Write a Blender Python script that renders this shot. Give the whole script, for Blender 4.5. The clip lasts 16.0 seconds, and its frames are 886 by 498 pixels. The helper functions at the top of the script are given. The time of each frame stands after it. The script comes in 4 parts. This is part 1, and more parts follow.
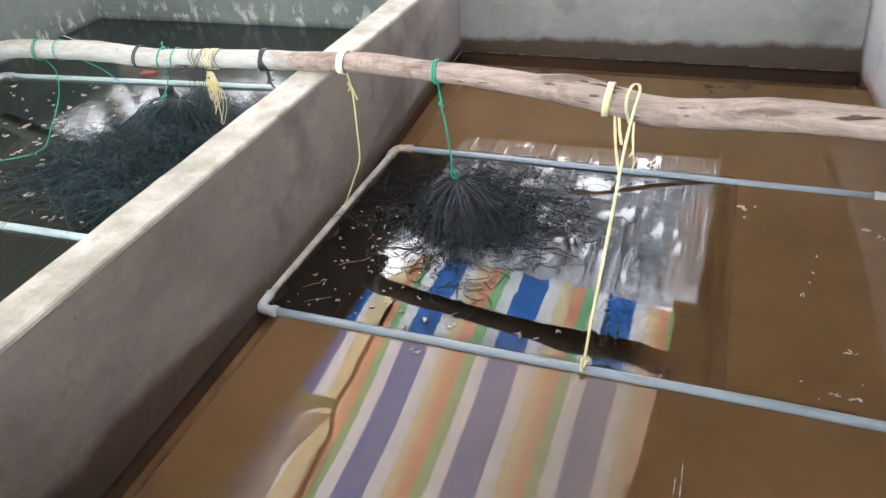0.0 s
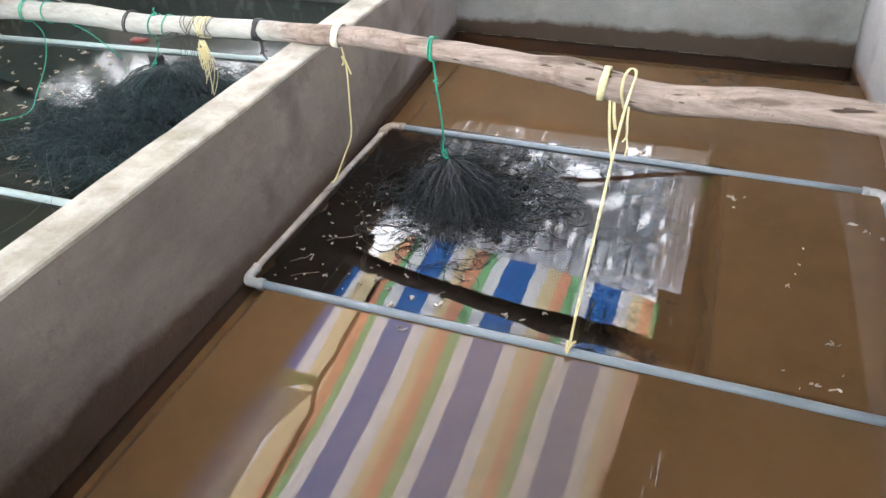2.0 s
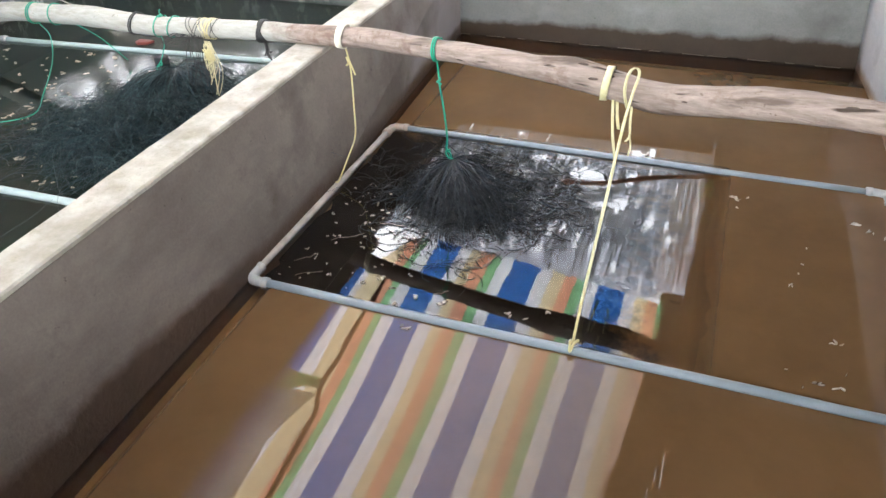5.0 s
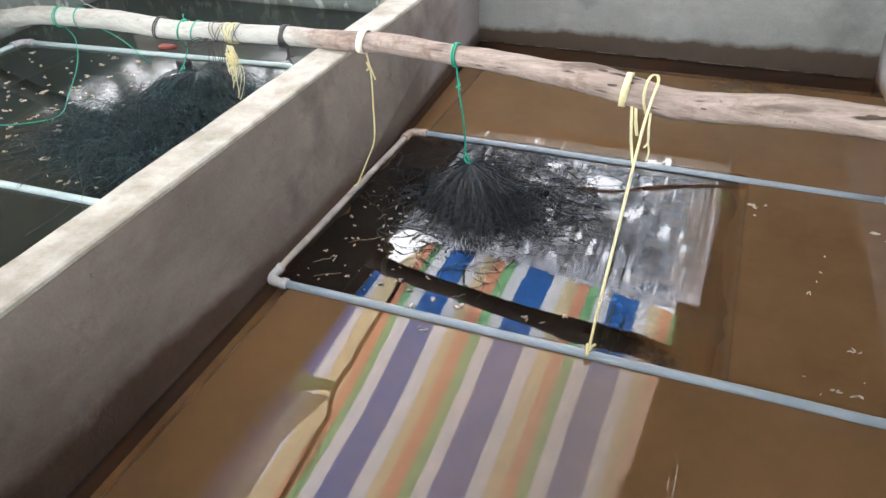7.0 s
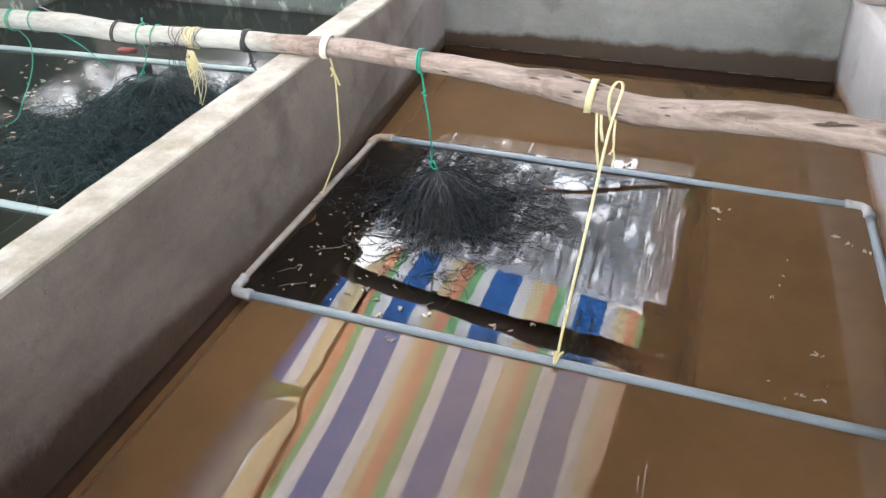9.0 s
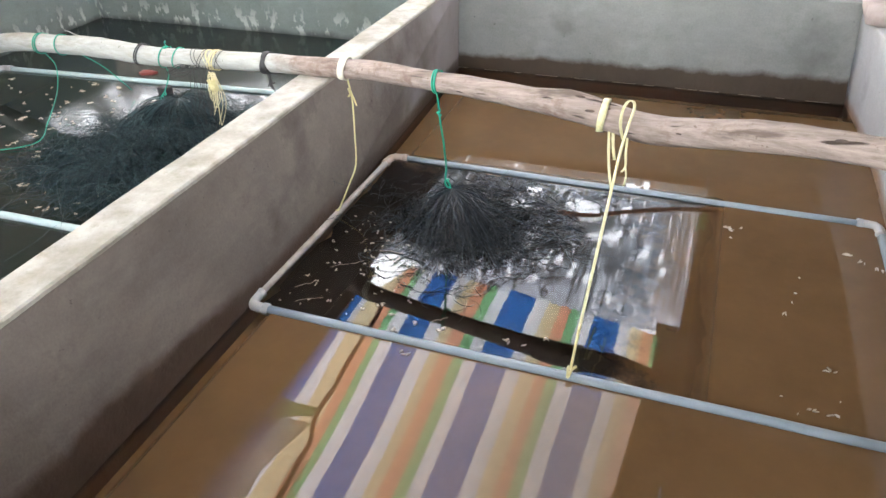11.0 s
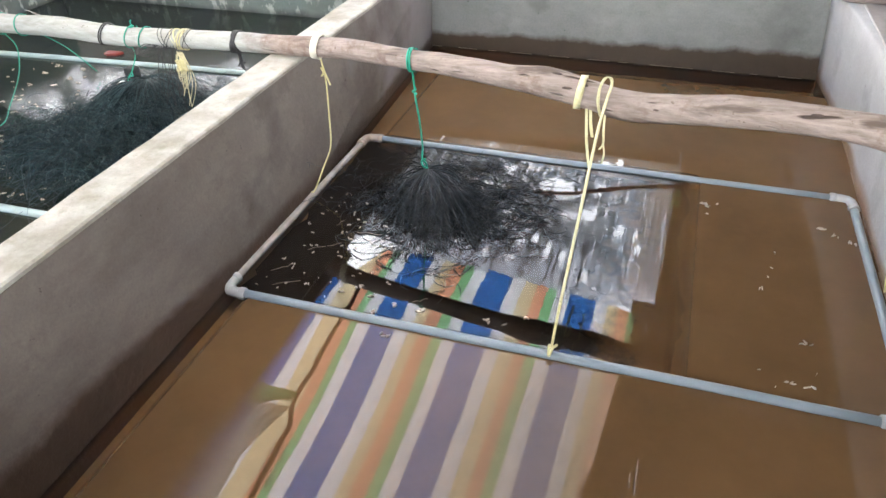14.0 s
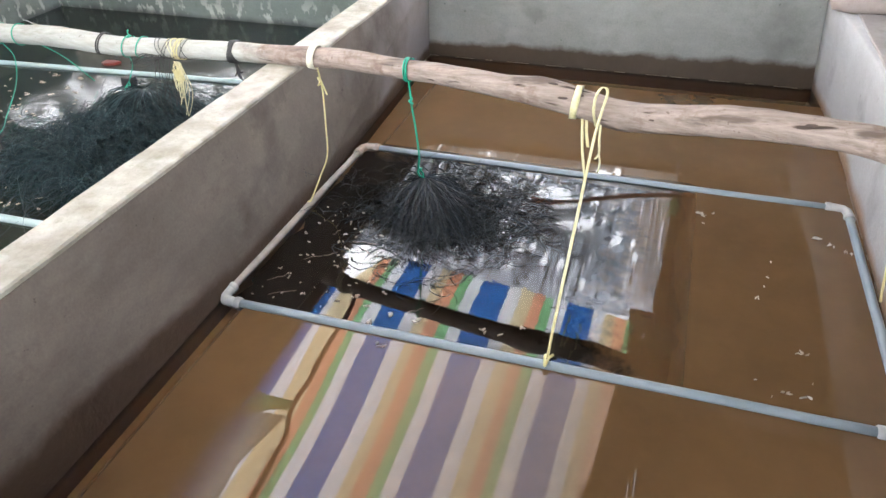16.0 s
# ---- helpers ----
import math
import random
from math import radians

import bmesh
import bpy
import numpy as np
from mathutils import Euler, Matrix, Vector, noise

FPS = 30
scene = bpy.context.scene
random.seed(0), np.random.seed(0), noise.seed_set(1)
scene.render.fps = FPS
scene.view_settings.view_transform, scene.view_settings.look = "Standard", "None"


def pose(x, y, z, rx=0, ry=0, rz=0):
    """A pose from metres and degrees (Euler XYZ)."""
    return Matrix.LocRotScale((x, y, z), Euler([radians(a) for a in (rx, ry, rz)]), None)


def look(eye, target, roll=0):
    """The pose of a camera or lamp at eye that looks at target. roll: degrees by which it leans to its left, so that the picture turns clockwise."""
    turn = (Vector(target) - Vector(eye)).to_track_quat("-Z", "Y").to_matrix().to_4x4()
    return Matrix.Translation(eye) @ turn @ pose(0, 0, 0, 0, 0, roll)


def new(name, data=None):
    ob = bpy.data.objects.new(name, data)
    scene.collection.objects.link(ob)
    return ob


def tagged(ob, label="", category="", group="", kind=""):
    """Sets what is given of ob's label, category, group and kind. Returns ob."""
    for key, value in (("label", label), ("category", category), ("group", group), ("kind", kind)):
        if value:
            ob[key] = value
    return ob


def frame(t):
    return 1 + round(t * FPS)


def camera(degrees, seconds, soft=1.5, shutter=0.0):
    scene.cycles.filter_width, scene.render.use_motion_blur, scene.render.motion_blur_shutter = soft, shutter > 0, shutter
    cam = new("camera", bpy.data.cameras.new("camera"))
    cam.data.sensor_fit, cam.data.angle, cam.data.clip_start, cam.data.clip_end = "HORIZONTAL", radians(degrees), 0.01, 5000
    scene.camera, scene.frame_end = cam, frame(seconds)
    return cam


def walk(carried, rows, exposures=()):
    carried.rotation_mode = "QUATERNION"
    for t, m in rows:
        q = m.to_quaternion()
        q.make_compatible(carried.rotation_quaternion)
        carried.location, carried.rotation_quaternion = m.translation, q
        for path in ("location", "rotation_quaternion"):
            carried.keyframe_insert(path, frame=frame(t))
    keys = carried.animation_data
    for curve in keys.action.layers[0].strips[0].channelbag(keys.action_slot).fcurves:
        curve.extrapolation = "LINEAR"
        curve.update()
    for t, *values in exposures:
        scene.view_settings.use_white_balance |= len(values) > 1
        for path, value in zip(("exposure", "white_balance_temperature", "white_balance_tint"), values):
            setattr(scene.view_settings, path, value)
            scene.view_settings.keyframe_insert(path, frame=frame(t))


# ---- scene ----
cam = camera(63.7, 16.0, soft=1.5)
EXPOSURE = 4.47
PATH = [
    (0, (0.94, -1.068, 1.079), (0.303, 0.436, -0.076), -5.4),
    (0.5, (0.937, -1.079, 1.072), (0.312, 0.432, -0.081), -4.2),
    (1, (0.924, -1.082, 1.069), (0.331, 0.433, -0.095), -3.4),
    (1.5, (0.923, -1.077, 1.059), (0.326, 0.422, -0.122), -3.0),
    (2, (0.933, -1.073, 1.067), (0.34, 0.418, -0.127), -2.6),
    (2.5, (0.938, -1.068, 1.068), (0.332, 0.402, -0.145), -4.0),
    (3, (0.944, -1.076, 1.061), (0.345, 0.412, -0.133), -3.6),
    (3.5, (0.94, -1.077, 1.068), (0.32, 0.416, -0.11), -3.8),
    (4, (0.939, -1.077, 1.064), (0.311, 0.415, -0.111), -3.5),
    (4.2, (0.94, -1.082, 1.057), (0.315, 0.41, -0.12), -3.3),
    (6.5, (0.931, -1.084, 1.073), (0.338, 0.41, -0.118), -2.6),
    (7, (0.932, -1.103, 1.061), (0.29, 0.39, -0.105), -2.7),
    (7.5, (0.937, -1.083, 1.071), (0.378, 0.422, -0.123), -2.0),
    (8, (0.932, -1.071, 1.074), (0.403, 0.459, -0.1), -1.9),
    (8.5, (0.934, -1.077, 1.063), (0.402, 0.456, -0.106), -1.8),
    (8.7, (0.931, -1.078, 1.069), (0.371, 0.444, -0.102), -1.7),
    (10.8, (0.93, -1.102, 1.057), (0.359, 0.437, -0.085), -1.3),
    (11, (0.936, -1.112, 1.067), (0.33, 0.436, -0.045), -2.0),
    (11.5, (0.934, -1.114, 1.059), (0.313, 0.418, -0.067), -2.0),
    (12, (0.938, -1.093, 1.055), (0.365, 0.439, -0.095), -2.3),
    (12.5, (0.932, -1.091, 1.051), (0.353, 0.434, -0.105), -2.4),
    (13, (0.923, -1.1, 1.065), (0.348, 0.436, -0.08), -2.3),
    (13.5, (0.921, -1.098, 1.053), (0.38, 0.443, -0.101), -1.4),
    (14, (0.924, -1.104, 1.058), (0.393, 0.438, -0.1), -1.6),
    (14.5, (0.923, -1.099, 1.063), (0.36, 0.442, -0.08), -2.8),
    (15, (0.921, -1.095, 1.055), (0.388, 0.46, -0.084), -1.8),
    (15.5, (0.925, -1.091, 1.061), (0.405, 0.461, -0.089), -1.4),
    (16, (0.928, -1.1, 1.061), (0.398, 0.456, -0.079), -1.5),
]
walk(cam, [(t, look(eye, target, roll)) for t, eye, target, roll in PATH], exposures=[(0.0, EXPOSURE), (16.0, EXPOSURE)])

# ---- light ----
world = bpy.data.worlds.new("overcast")
scene.world = world
world.use_nodes = True
wt = world.node_tree
for n in list(wt.nodes):
    wt.nodes.remove(n)
sky = wt.nodes.new("ShaderNodeTexSky")
sky.sky_type, sky.sun_disc = "NISHITA", False
sky.sun_elevation, sky.sun_rotation = radians(58), radians(-70)
sky.air_density, sky.dust_density = 1.0, 4.0
pale = wt.nodes.new("ShaderNodeHueSaturation")
pale.inputs["Saturation"].default_value = 0.26
bg = wt.nodes.new("ShaderNodeBackground")
bg.inputs["Strength"].default_value = 0.15
wout = wt.nodes.new("ShaderNodeOutputWorld")
wt.links.new(sky.outputs[0], pale.inputs["Color"])
wt.links.new(pale.outputs[0], bg.inputs["Color"])
wt.links.new(bg.outputs[0], wout.inputs["Surface"])

sun_data = bpy.data.lights.new("sun", "SUN")
sun_data.energy, sun_data.angle, sun_data.color = 0.6, radians(14), (1.0, 0.97, 0.92)
sun = new("sun", sun_data)
sun.matrix_world = look((-4, 1.5, 7), (0, 0.5, 0))


# ---- materials ----
def material(name):
    m = bpy.data.materials.new(name)
    m.use_nodes = True
    t = m.node_tree
    for n in list(t.nodes):
        t.nodes.remove(n)
    out = t.nodes.new("ShaderNodeOutputMaterial")
    return m, t, out


def node(t, kind, **values):
    n = t.nodes.new(kind)
    for key, v in values.items():
        n.inputs[key.replace("_", " ")].default_value = v
    return n


def noise_tex(t, scale, detail=4.0, rough=0.6, vec=None):
    n = node(t, "ShaderNodeTexNoise", Scale=scale, Detail=detail, Roughness=rough)
    if vec is not None:
        t.links.new(vec, n.inputs["Vector"])
    return n.outputs["Fac"]


def ramp(t, fac, stops):
    r = t.nodes.new("ShaderNodeValToRGB")
    while len(r.color_ramp.elements) < len(stops):
        r.color_ramp.elements.new(0.5)
    for e, (p, c) in zip(r.color_ramp.elements, stops):
        e.position = p
        e.color = (*c, 1) if len(c) == 3 else c
    t.links.new(fac, r.inputs["Fac"])
    return r.outputs["Color"]


def mixc(t, fac, a, b, blend="MIX"):
    m = t.nodes.new("ShaderNodeMix")
    m.data_type, m.blend_type = "RGBA", blend
    for value, socket in ((fac, m.inputs[0]), (a, m.inputs[6]), (b, m.inputs[7])):
        if isinstance(value, (int, float)):
            socket.default_value = value
        elif isinstance(value, tuple):
            socket.default_value = (*value, 1)
        else:
            t.links.new(value, socket)
    return m.outputs[2]


def maths(t, op, a, b=None, clamp=False):
    m = t.nodes.new("ShaderNodeMath")
    m.operation, m.use_clamp = op, clamp
    for value, socket in ((a, m.inputs[0]), (b, m.inputs[1])):
        if value is None:
            continue
        if isinstance(value, (int, float)):
            socket.default_value = value
        else:
            t.links.new(value, socket)
    return m.outputs[0]


def place(t):
    g = t.nodes.new("ShaderNodeNewGeometry")
    s = t.nodes.new("ShaderNodeSeparateXYZ")
    t.links.new(g.outputs["Position"], s.inputs[0])
    return g.outputs["Position"], s.outputs


def bump(t, height, strength, distance):
    b = node(t, "ShaderNodeBump", Strength=strength, Distance=distance)
    t.links.new(height, b.inputs["Height"])
    return b.outputs["Normal"]


def surface(t, out, color, rough=0.6, metal=0.0, normal=None, spec=0.5):
    p = node(t, "ShaderNodeBsdfPrincipled", Metallic=metal)
    p.inputs["Specular IOR Level"].default_value = spec
    for value, socket in ((color, p.inputs["Base Color"]), (rough, p.inputs["Roughness"])):
        if isinstance(value, tuple):
            socket.default_value = (*value, 1)
        elif isinstance(value, (int, float)):
            socket.default_value = value
        else:
            t.links.new(value, socket)
    if normal is not None:
        t.links.new(normal, p.inputs["Normal"])
    t.links.new(p.outputs[0], out.inputs["Surface"])
    return p


def concrete(name, light, dark, stain, damp_top, wet, streaks=0.0, soft_edge=0.012, rise=0.0, near=0.0, bloom=0.0, under=None):
    """Cement plaster with blotches, drips and a damp band up to damp_top above the water."""
    m, t, out = material(name)
    pos, (px, py, pz) = place(t)
    base = mixc(t, ramp(t, noise_tex(t, 2.3, 5, 0.6, pos), [(0.32, (0, 0, 0)), (0.68, (1, 1, 1))]), dark, light)
    base = mixc(t, ramp(t, noise_tex(t, 9.0, 6, 0.7, pos), [(0.52, (0, 0, 0)), (0.75, (0.6, 0.6, 0.6))]), base, stain)
    base = mixc(t, 0.22, base, ramp(t, noise_tex(t, 160, 3, 0.7, pos), [(0.3, (0.3, 0.3, 0.3)), (0.7, (1, 1, 1))]), "MULTIPLY")
    specks = ramp(t, noise_tex(t, 38, 3, 0.6, pos), [(0.70, (0, 0, 0)), (0.76, (0.8, 0.8, 0.8))])
    base = mixc(t, specks, base, tuple(c * 0.4 for c in dark))
    smear = t.nodes.new("ShaderNodeMapping")
    smear.inputs["Scale"].default_value = (5, 5, 14)
    smear.inputs["Rotation"].default_value = (0.5, 0.3, 0)
    t.links.new(pos, smear.inputs["Vector"])
    base = mixc(t, ramp(t, noise_tex(t, 1.0, 5, 0.65, smear.outputs[0]), [(0.5, (0, 0, 0)), (0.72, (0.22, 0.22, 0.22))]), base, tuple(min(1, c * 1.25) for c in light))
    patch = noise_tex(t, 4.2, 4, 0.55, pos)
    base = mixc(t, ramp(t, patch, [(0.58, (0, 0, 0)), (0.72, (0.55, 0.55, 0.55))]), base, tuple(0.55 * c for c in dark))
    if bloom:
        chalk = node(t, "ShaderNodeMapRange")
        t.links.new(maths(t, "ADD", py, maths(t, "MULTIPLY", maths(t, "SUBTRACT", patch, 0.5), 1.6)), chalk.inputs["Value"])
        chalk.inputs["From Min"].default_value, chalk.inputs["From Max"].default_value = 0.95, 1.6
        base = mixc(t, maths(t, "MULTIPLY", chalk.outputs[0], bloom), base, (0.40, 0.385, 0.40))
    if streaks:
        mp = t.nodes.new("ShaderNodeMapping")
        mp.inputs["Scale"].default_value = (24, 24, 13)
        t.links.new(pos, mp.inputs["Vector"])
        fall = node(t, "ShaderNodeMapRange")
        t.links.new(pz, fall.inputs["Value"])
        fall.inputs["From Min"].default_value, fall.inputs["From Max"].default_value = 0.11, 0.21
        fall.inputs["To Min"].default_value, fall.inputs["To Max"].default_value = 1, 0
        drip = ramp(t, noise_tex(t, 1.0, 3, 0.55, mp.outputs[0]), [(0.55, (0, 0, 0)), (0.60, (1, 1, 1))])
        base = mixc(t, maths(t, "MULTIPLY", maths(t, "MULTIPLY", drip, fall.outputs[0]), streaks), base, (0.36, 0.38, 0.34))
    edge = maths(t, "ADD", pz, maths(t, "MULTIPLY", maths(t, "SUBTRACT", noise_tex(t, 6.0, 4, 0.6, pos), 0.5), 0.07))
    edge = maths(t, "ADD", edge, maths(t, "MULTIPLY", maths(t, "SUBTRACT", noise_tex(t, 45.0, 3, 0.6, pos), 0.5), 0.012))
    if rise:
        edge = maths(t, "SUBTRACT", edge, maths(t, "MULTIPLY", maths(t, "SUBTRACT", px, 0.7), rise))
    if near:
        span = node(t, "ShaderNodeMapRange")
        t.links.new(py, span.inputs["Value"])
        span.inputs["From Min"].default_value, span.inputs["From Max"].default_value = -0.45, 0.08
        span.inputs["To Min"].default_value, span.inputs["To Max"].default_value = near, 0
        edge = maths(t, "SUBTRACT", edge, span.outputs[0])
    damp = node(t, "ShaderNodeMapRange")
    t.links.new(edge, damp.inputs["Value"])
    damp.inputs["From Min"].default_value, damp.inputs["From Max"].default_value = damp_top - 0.02, damp_top + soft_edge
    damp.inputs["To Min"].default_value, damp.inputs["To Max"].default_value = 1, 0
    wetcol = mixc(t, noise_tex(t, 14, 4, 0.6, pos), wet, tuple(c * 1.7 for c in wet))
    col = mixc(t, damp.outputs[0], base, wetcol)
    if under:
        silt = node(t, "ShaderNodeMapRange")
        t.links.new(pz, silt.inputs["Value"])
        silt.inputs["From Min"].default_value, silt.inputs["From Max"].default_value = -0.016, -0.002
        silt.inputs["To Min"].default_value, silt.inputs["To Max"].default_value = 1, 0
        col = mixc(t, silt.outputs[0], col, under)
    rough = maths(t, "SUBTRACT", 0.85, maths(t, "MULTIPLY", damp.outputs[0], 0.45))
    nrm = bump(t, noise_tex(t, 60, 6, 0.65, pos), 0.35, 0.006)
    surface(t, out, col, rough, 0, nrm, 0.3)
    return m


M_DIVIDER = concrete("divider_plaster", (0.200, 0.172, 0.150), (0.098, 0.082, 0.071), (0.075, 0.06, 0.05), 0.048, (0.044, 0.029, 0.021), 0.0, 0.008, 0.0, 0.052, 0.55, (0.17, 0.09, 0.05))
M_BACK = concrete("back_plaster", (0.242, 0.249, 0.235), (0.172, 0.178, 0.166), (0.15, 0.163, 0.143), 0.084, (0.034, 0.0238, 0.0157), 0.0, 0.006, 0.020, 0.0, 0.0, (0.20, 0.11, 0.065))
M_RIGHT = concrete("right_plaster", (0.325, 0.32, 0.325), (0.25, 0.245, 0.25), (0.235, 0.235, 0.235), 0.032, (0.13, 0.082, 0.052))
M_LEFT = concrete("left_tank_plaster", (0.172, 0.198, 0.18), (0.112, 0.132, 0.118), (0.092, 0.114, 0.094), 0.09, (0.035, 0.04, 0.036), 0.9)
M_FLOOR = concrete("yard_concrete", (0.3, 0.29, 0.27), (0.2, 0.19, 0.18), (0.14, 0.13, 0.12), -5, (0.05, 0.04, 0.03))


def topping(name, low, high, algae):
    """Bare pale top of the divider: chalky cement with algae marks."""
    m, t, out = material(name)
    pos, _ = place(t)
    c = mixc(t, ramp(t, noise_tex(t, 7, 6, 0.65, pos), [(0.38, (0, 0, 0)), (0.62, (1, 1, 1))]), low, high)
    c = mixc(t, ramp(t, noise_tex(t, 19, 5, 0.7, pos), [(0.56, (0, 0, 0)), (0.7, (0.7, 0.7, 0.7))]), c, algae)
    c = mixc(t, ramp(t, noise_tex(t, 130, 3, 0.6, pos), [(0.62, (0, 0, 0)), (0.72, (0.6, 0.6, 0.6))]), c, (0.2, 0.19, 0.16))
    surface(t, out, c, 0.9, 0, bump(t, noise_tex(t, 70, 6, 0.7, pos), 0.6, 0.006), 0.2)
    return m


M_TOP = topping("chalky_cement_top", (0.235, 0.218, 0.18), (0.41, 0.39, 0.345), (0.19, 0.18, 0.125))
M_RIGHT_TOP = topping("grey_brown_cement_top", (0.23, 0.21, 0.205), (0.29, 0.27, 0.265), (0.2, 0.185, 0.175))
M_COPING = topping("pinkish_cement_coping", (0.25, 0.205, 0.19), (0.33, 0.285, 0.265), (0.22, 0.17, 0.145))


def water(name, body, depth_tint, clear, brushes, still, settled=None):
    """Silty water: a mirror-smooth skin by Fresnel over a cloudy, partly clear body. Ripples die away from the brushes.
    settled: the stretch over the net, and the strips along two walls, where the silt has sunk and the water is clear."""
    m, t, out = material(name)
    pos, (px, py, pz) = place(t)
    amp = None
    for bx, by, reach, power in brushes:
        dx, dy = maths(t, "SUBTRACT", px, bx), maths(t, "SUBTRACT", py, by)
        d2 = maths(t, "ADD", maths(t, "MULTIPLY", dx, dx), maths(t, "MULTIPLY", dy, dy))
        a = maths(t, "MULTIPLY", maths(t, "SUBTRACT", 1.0, maths(t, "DIVIDE", d2, reach * reach), True), power)
        amp = a if amp is None else maths(t, "MAXIMUM", amp, a)
    amp = maths(t, "ADD", amp, still)
    h = maths(t, "ADD", noise_tex(t, 26, 2, 0.5, pos), maths(t, "MULTIPLY", noise_tex(t, 90, 2, 0.5, pos), 0.45))
    nrm = bump(t, maths(t, "MULTIPLY", h, amp), 1.0, 0.004)
    mottled = mixc(t, ramp(t, noise_tex(t, 2.4, 5, 0.6, pos), [(0.3, (0, 0, 0)), (0.7, (1, 1, 1))]), tuple(c * 0.82 for c in body), tuple(c * 1.2 for c in body))
    mottled = mixc(t, ramp(t, noise_tex(t, 13, 5, 0.65, pos), [(0.45, (0, 0, 0)), (0.75, (0.35, 0.35, 0.35))]), mottled, tuple(c * 1.35 for c in body))
    dif = node(t, "ShaderNodeBsdfDiffuse")
    t.links.new(mottled, dif.inputs["Color"])
    tra = node(t, "ShaderNodeBsdfTransparent", Color=(*depth_tint, 1))
    mix1 = node(t, "ShaderNodeMixShader", Fac=clear)
    if settled:
        def step(axis, low, high):
            r = node(t, "ShaderNodeMapRange")
            t.links.new(axis, r.inputs["Value"])
            r.inputs["From Min"].default_value, r.inputs["From Max"].default_value = low, high
            return r.outputs[0]

        x1, y0, y1, side, back = settled
        over = maths(t, "MULTIPLY", maths(t, "MULTIPLY", step(px, x1, x1 - 0.06), step(py, y0 - 0.004, y0 + 0.004)), step(py, y1 + 0.03, y1))
        over = maths(t, "MAXIMUM", over, maths(t, "MAXIMUM", step(px, side + 0.012, side), step(py, back, back + 0.05)))
        t.links.new(maths(t, "MULTIPLY", over, clear), mix1.inputs[0])
    t.links.new(dif.outputs[0], mix1.inputs[1]), t.links.new(tra.outputs[0], mix1.inputs[2])
    gl = node(t, "ShaderNodeBsdfGlossy", Roughness=0.0)
    fr = node(t, "ShaderNodeFresnel", IOR=1.5)
    t.links.new(nrm, gl.inputs["Normal"]), t.links.new(nrm, fr.inputs["Normal"])
    mix2 = t.nodes.new("ShaderNodeMixShader")
    t.links.new(fr.outputs[0], mix2.inputs[0]), t.links.new(mix1.outputs[0], mix2.inputs[1]), t.links.new(gl.outputs[0], mix2.inputs[2])
    t.links.new(mix2.outputs[0], out.inputs["Surface"])
    return m


M_WATER = water("brown_silty_water", (0.085, 0.0475, 0.0207), (0.70, 0.66, 0.60), 0.985, ((0.33, 0.50, 0.27, 0.045), (0.60, 0.53, 0.30, 0.013)), 0.0003, (1.06, 0.0, 0.85, 0.048, 1.56))
M_WATER_L = water("green_silty_water", (0.028, 0.036, 0.030), (0.5, 0.62, 0.55), 0.7, ((-0.7, 0.9, 1.1, 0.14),), 0.01)


def plain(name, a, b, scale=12, rough=0.6, bump_scale=80, bump_amount=0.2, spec=0.5, metal=0.0, mapping=None):
    m, t, out = material(name)
    pos, _ = place(t)
    vec = pos
    if mapping:
        mp = t.nodes.new("ShaderNodeMapping")
        mp.inputs["Scale"].default_value = mapping
        t.links.new(pos, mp.inputs["Vector"])
        vec = mp.outputs[0]
    c = mixc(t, ramp(t, noise_tex(t, scale, 5, 0.65, vec), [(0.3, (0, 0, 0)), (0.7, (1, 1, 1))]), a, b)
    surface(t, out, c, rough, metal, bump(t, noise_tex(t, bump_scale, 4, 0.6, vec), bump_amount, 0.003), spec)
    return m


def strand(name, a, b, rough=0.4, spec=0.22, few=1.0):
    m, t, out = material(name)
    g = t.nodes.new("ShaderNodeNewGeometry")
    c = mixc(t, maths(t, "POWER", g.outputs["Random Per Island"], few), a, b)
    surface(t, out, c, rough, 0, None, spec)
    return m


M_PIPE = plain("grey_pvc", (0.145, 0.182, 0.205), (0.205, 0.24, 0.265), 9, 0.35, 120, 0.05)
M_PIPE_DIRTY = plain("stained_pvc", (0.18, 0.15, 0.13), (0.34, 0.315, 0.29), 14, 0.5, 120, 0.1)
M_FITTING = plain("pale_grey_fitting", (0.25, 0.25, 0.245), (0.33, 0.335, 0.33), 20, 0.35, 90, 0.05)
M_FITTING_TAN = plain("tan_fitting", (0.20, 0.145, 0.11), (0.33, 0.26, 0.21), 20, 0.5, 90, 0.1)
M_PIPE_L = plain("pale_blue_grey_pvc", (0.30, 0.385, 0.37), (0.40, 0.49, 0.47), 9, 0.4, 120, 0.05)
M_BRISTLE = strand("black_nylon", (0.003, 0.004, 0.005), (0.034, 0.044, 0.052), 0.4, 0.18, 3.5)
M_BRISTLE_L = strand("dark_green_nylon", (0.004, 0.010, 0.012), (0.046, 0.080, 0.084), 0.5, 0.2, 2.0)
M_GREEN = plain("green_twine", (0.0, 0.22, 0.13), (0.01, 0.33, 0.21), 200, 0.5, 500, 0.4)
M_YELLOW = plain("yellow_twine", (0.50, 0.43, 0.18), (0.60, 0.55, 0.30), 150, 0.5, 500, 0.4)
M_RIBBON = plain("pale_yellow_ribbon", (0.44, 0.40, 0.20), (0.56, 0.53, 0.33), 90, 0.5, 300, 0.3)
M_RIBBON_PALE = plain("cream_ribbon", (0.50, 0.47, 0.36), (0.60, 0.57, 0.47), 90, 0.5, 300, 0.3)
M_CREAM = plain("cream_twine", (0.5, 0.45, 0.26), (0.62, 0.56, 0.34), 150, 0.6, 500, 0.4)
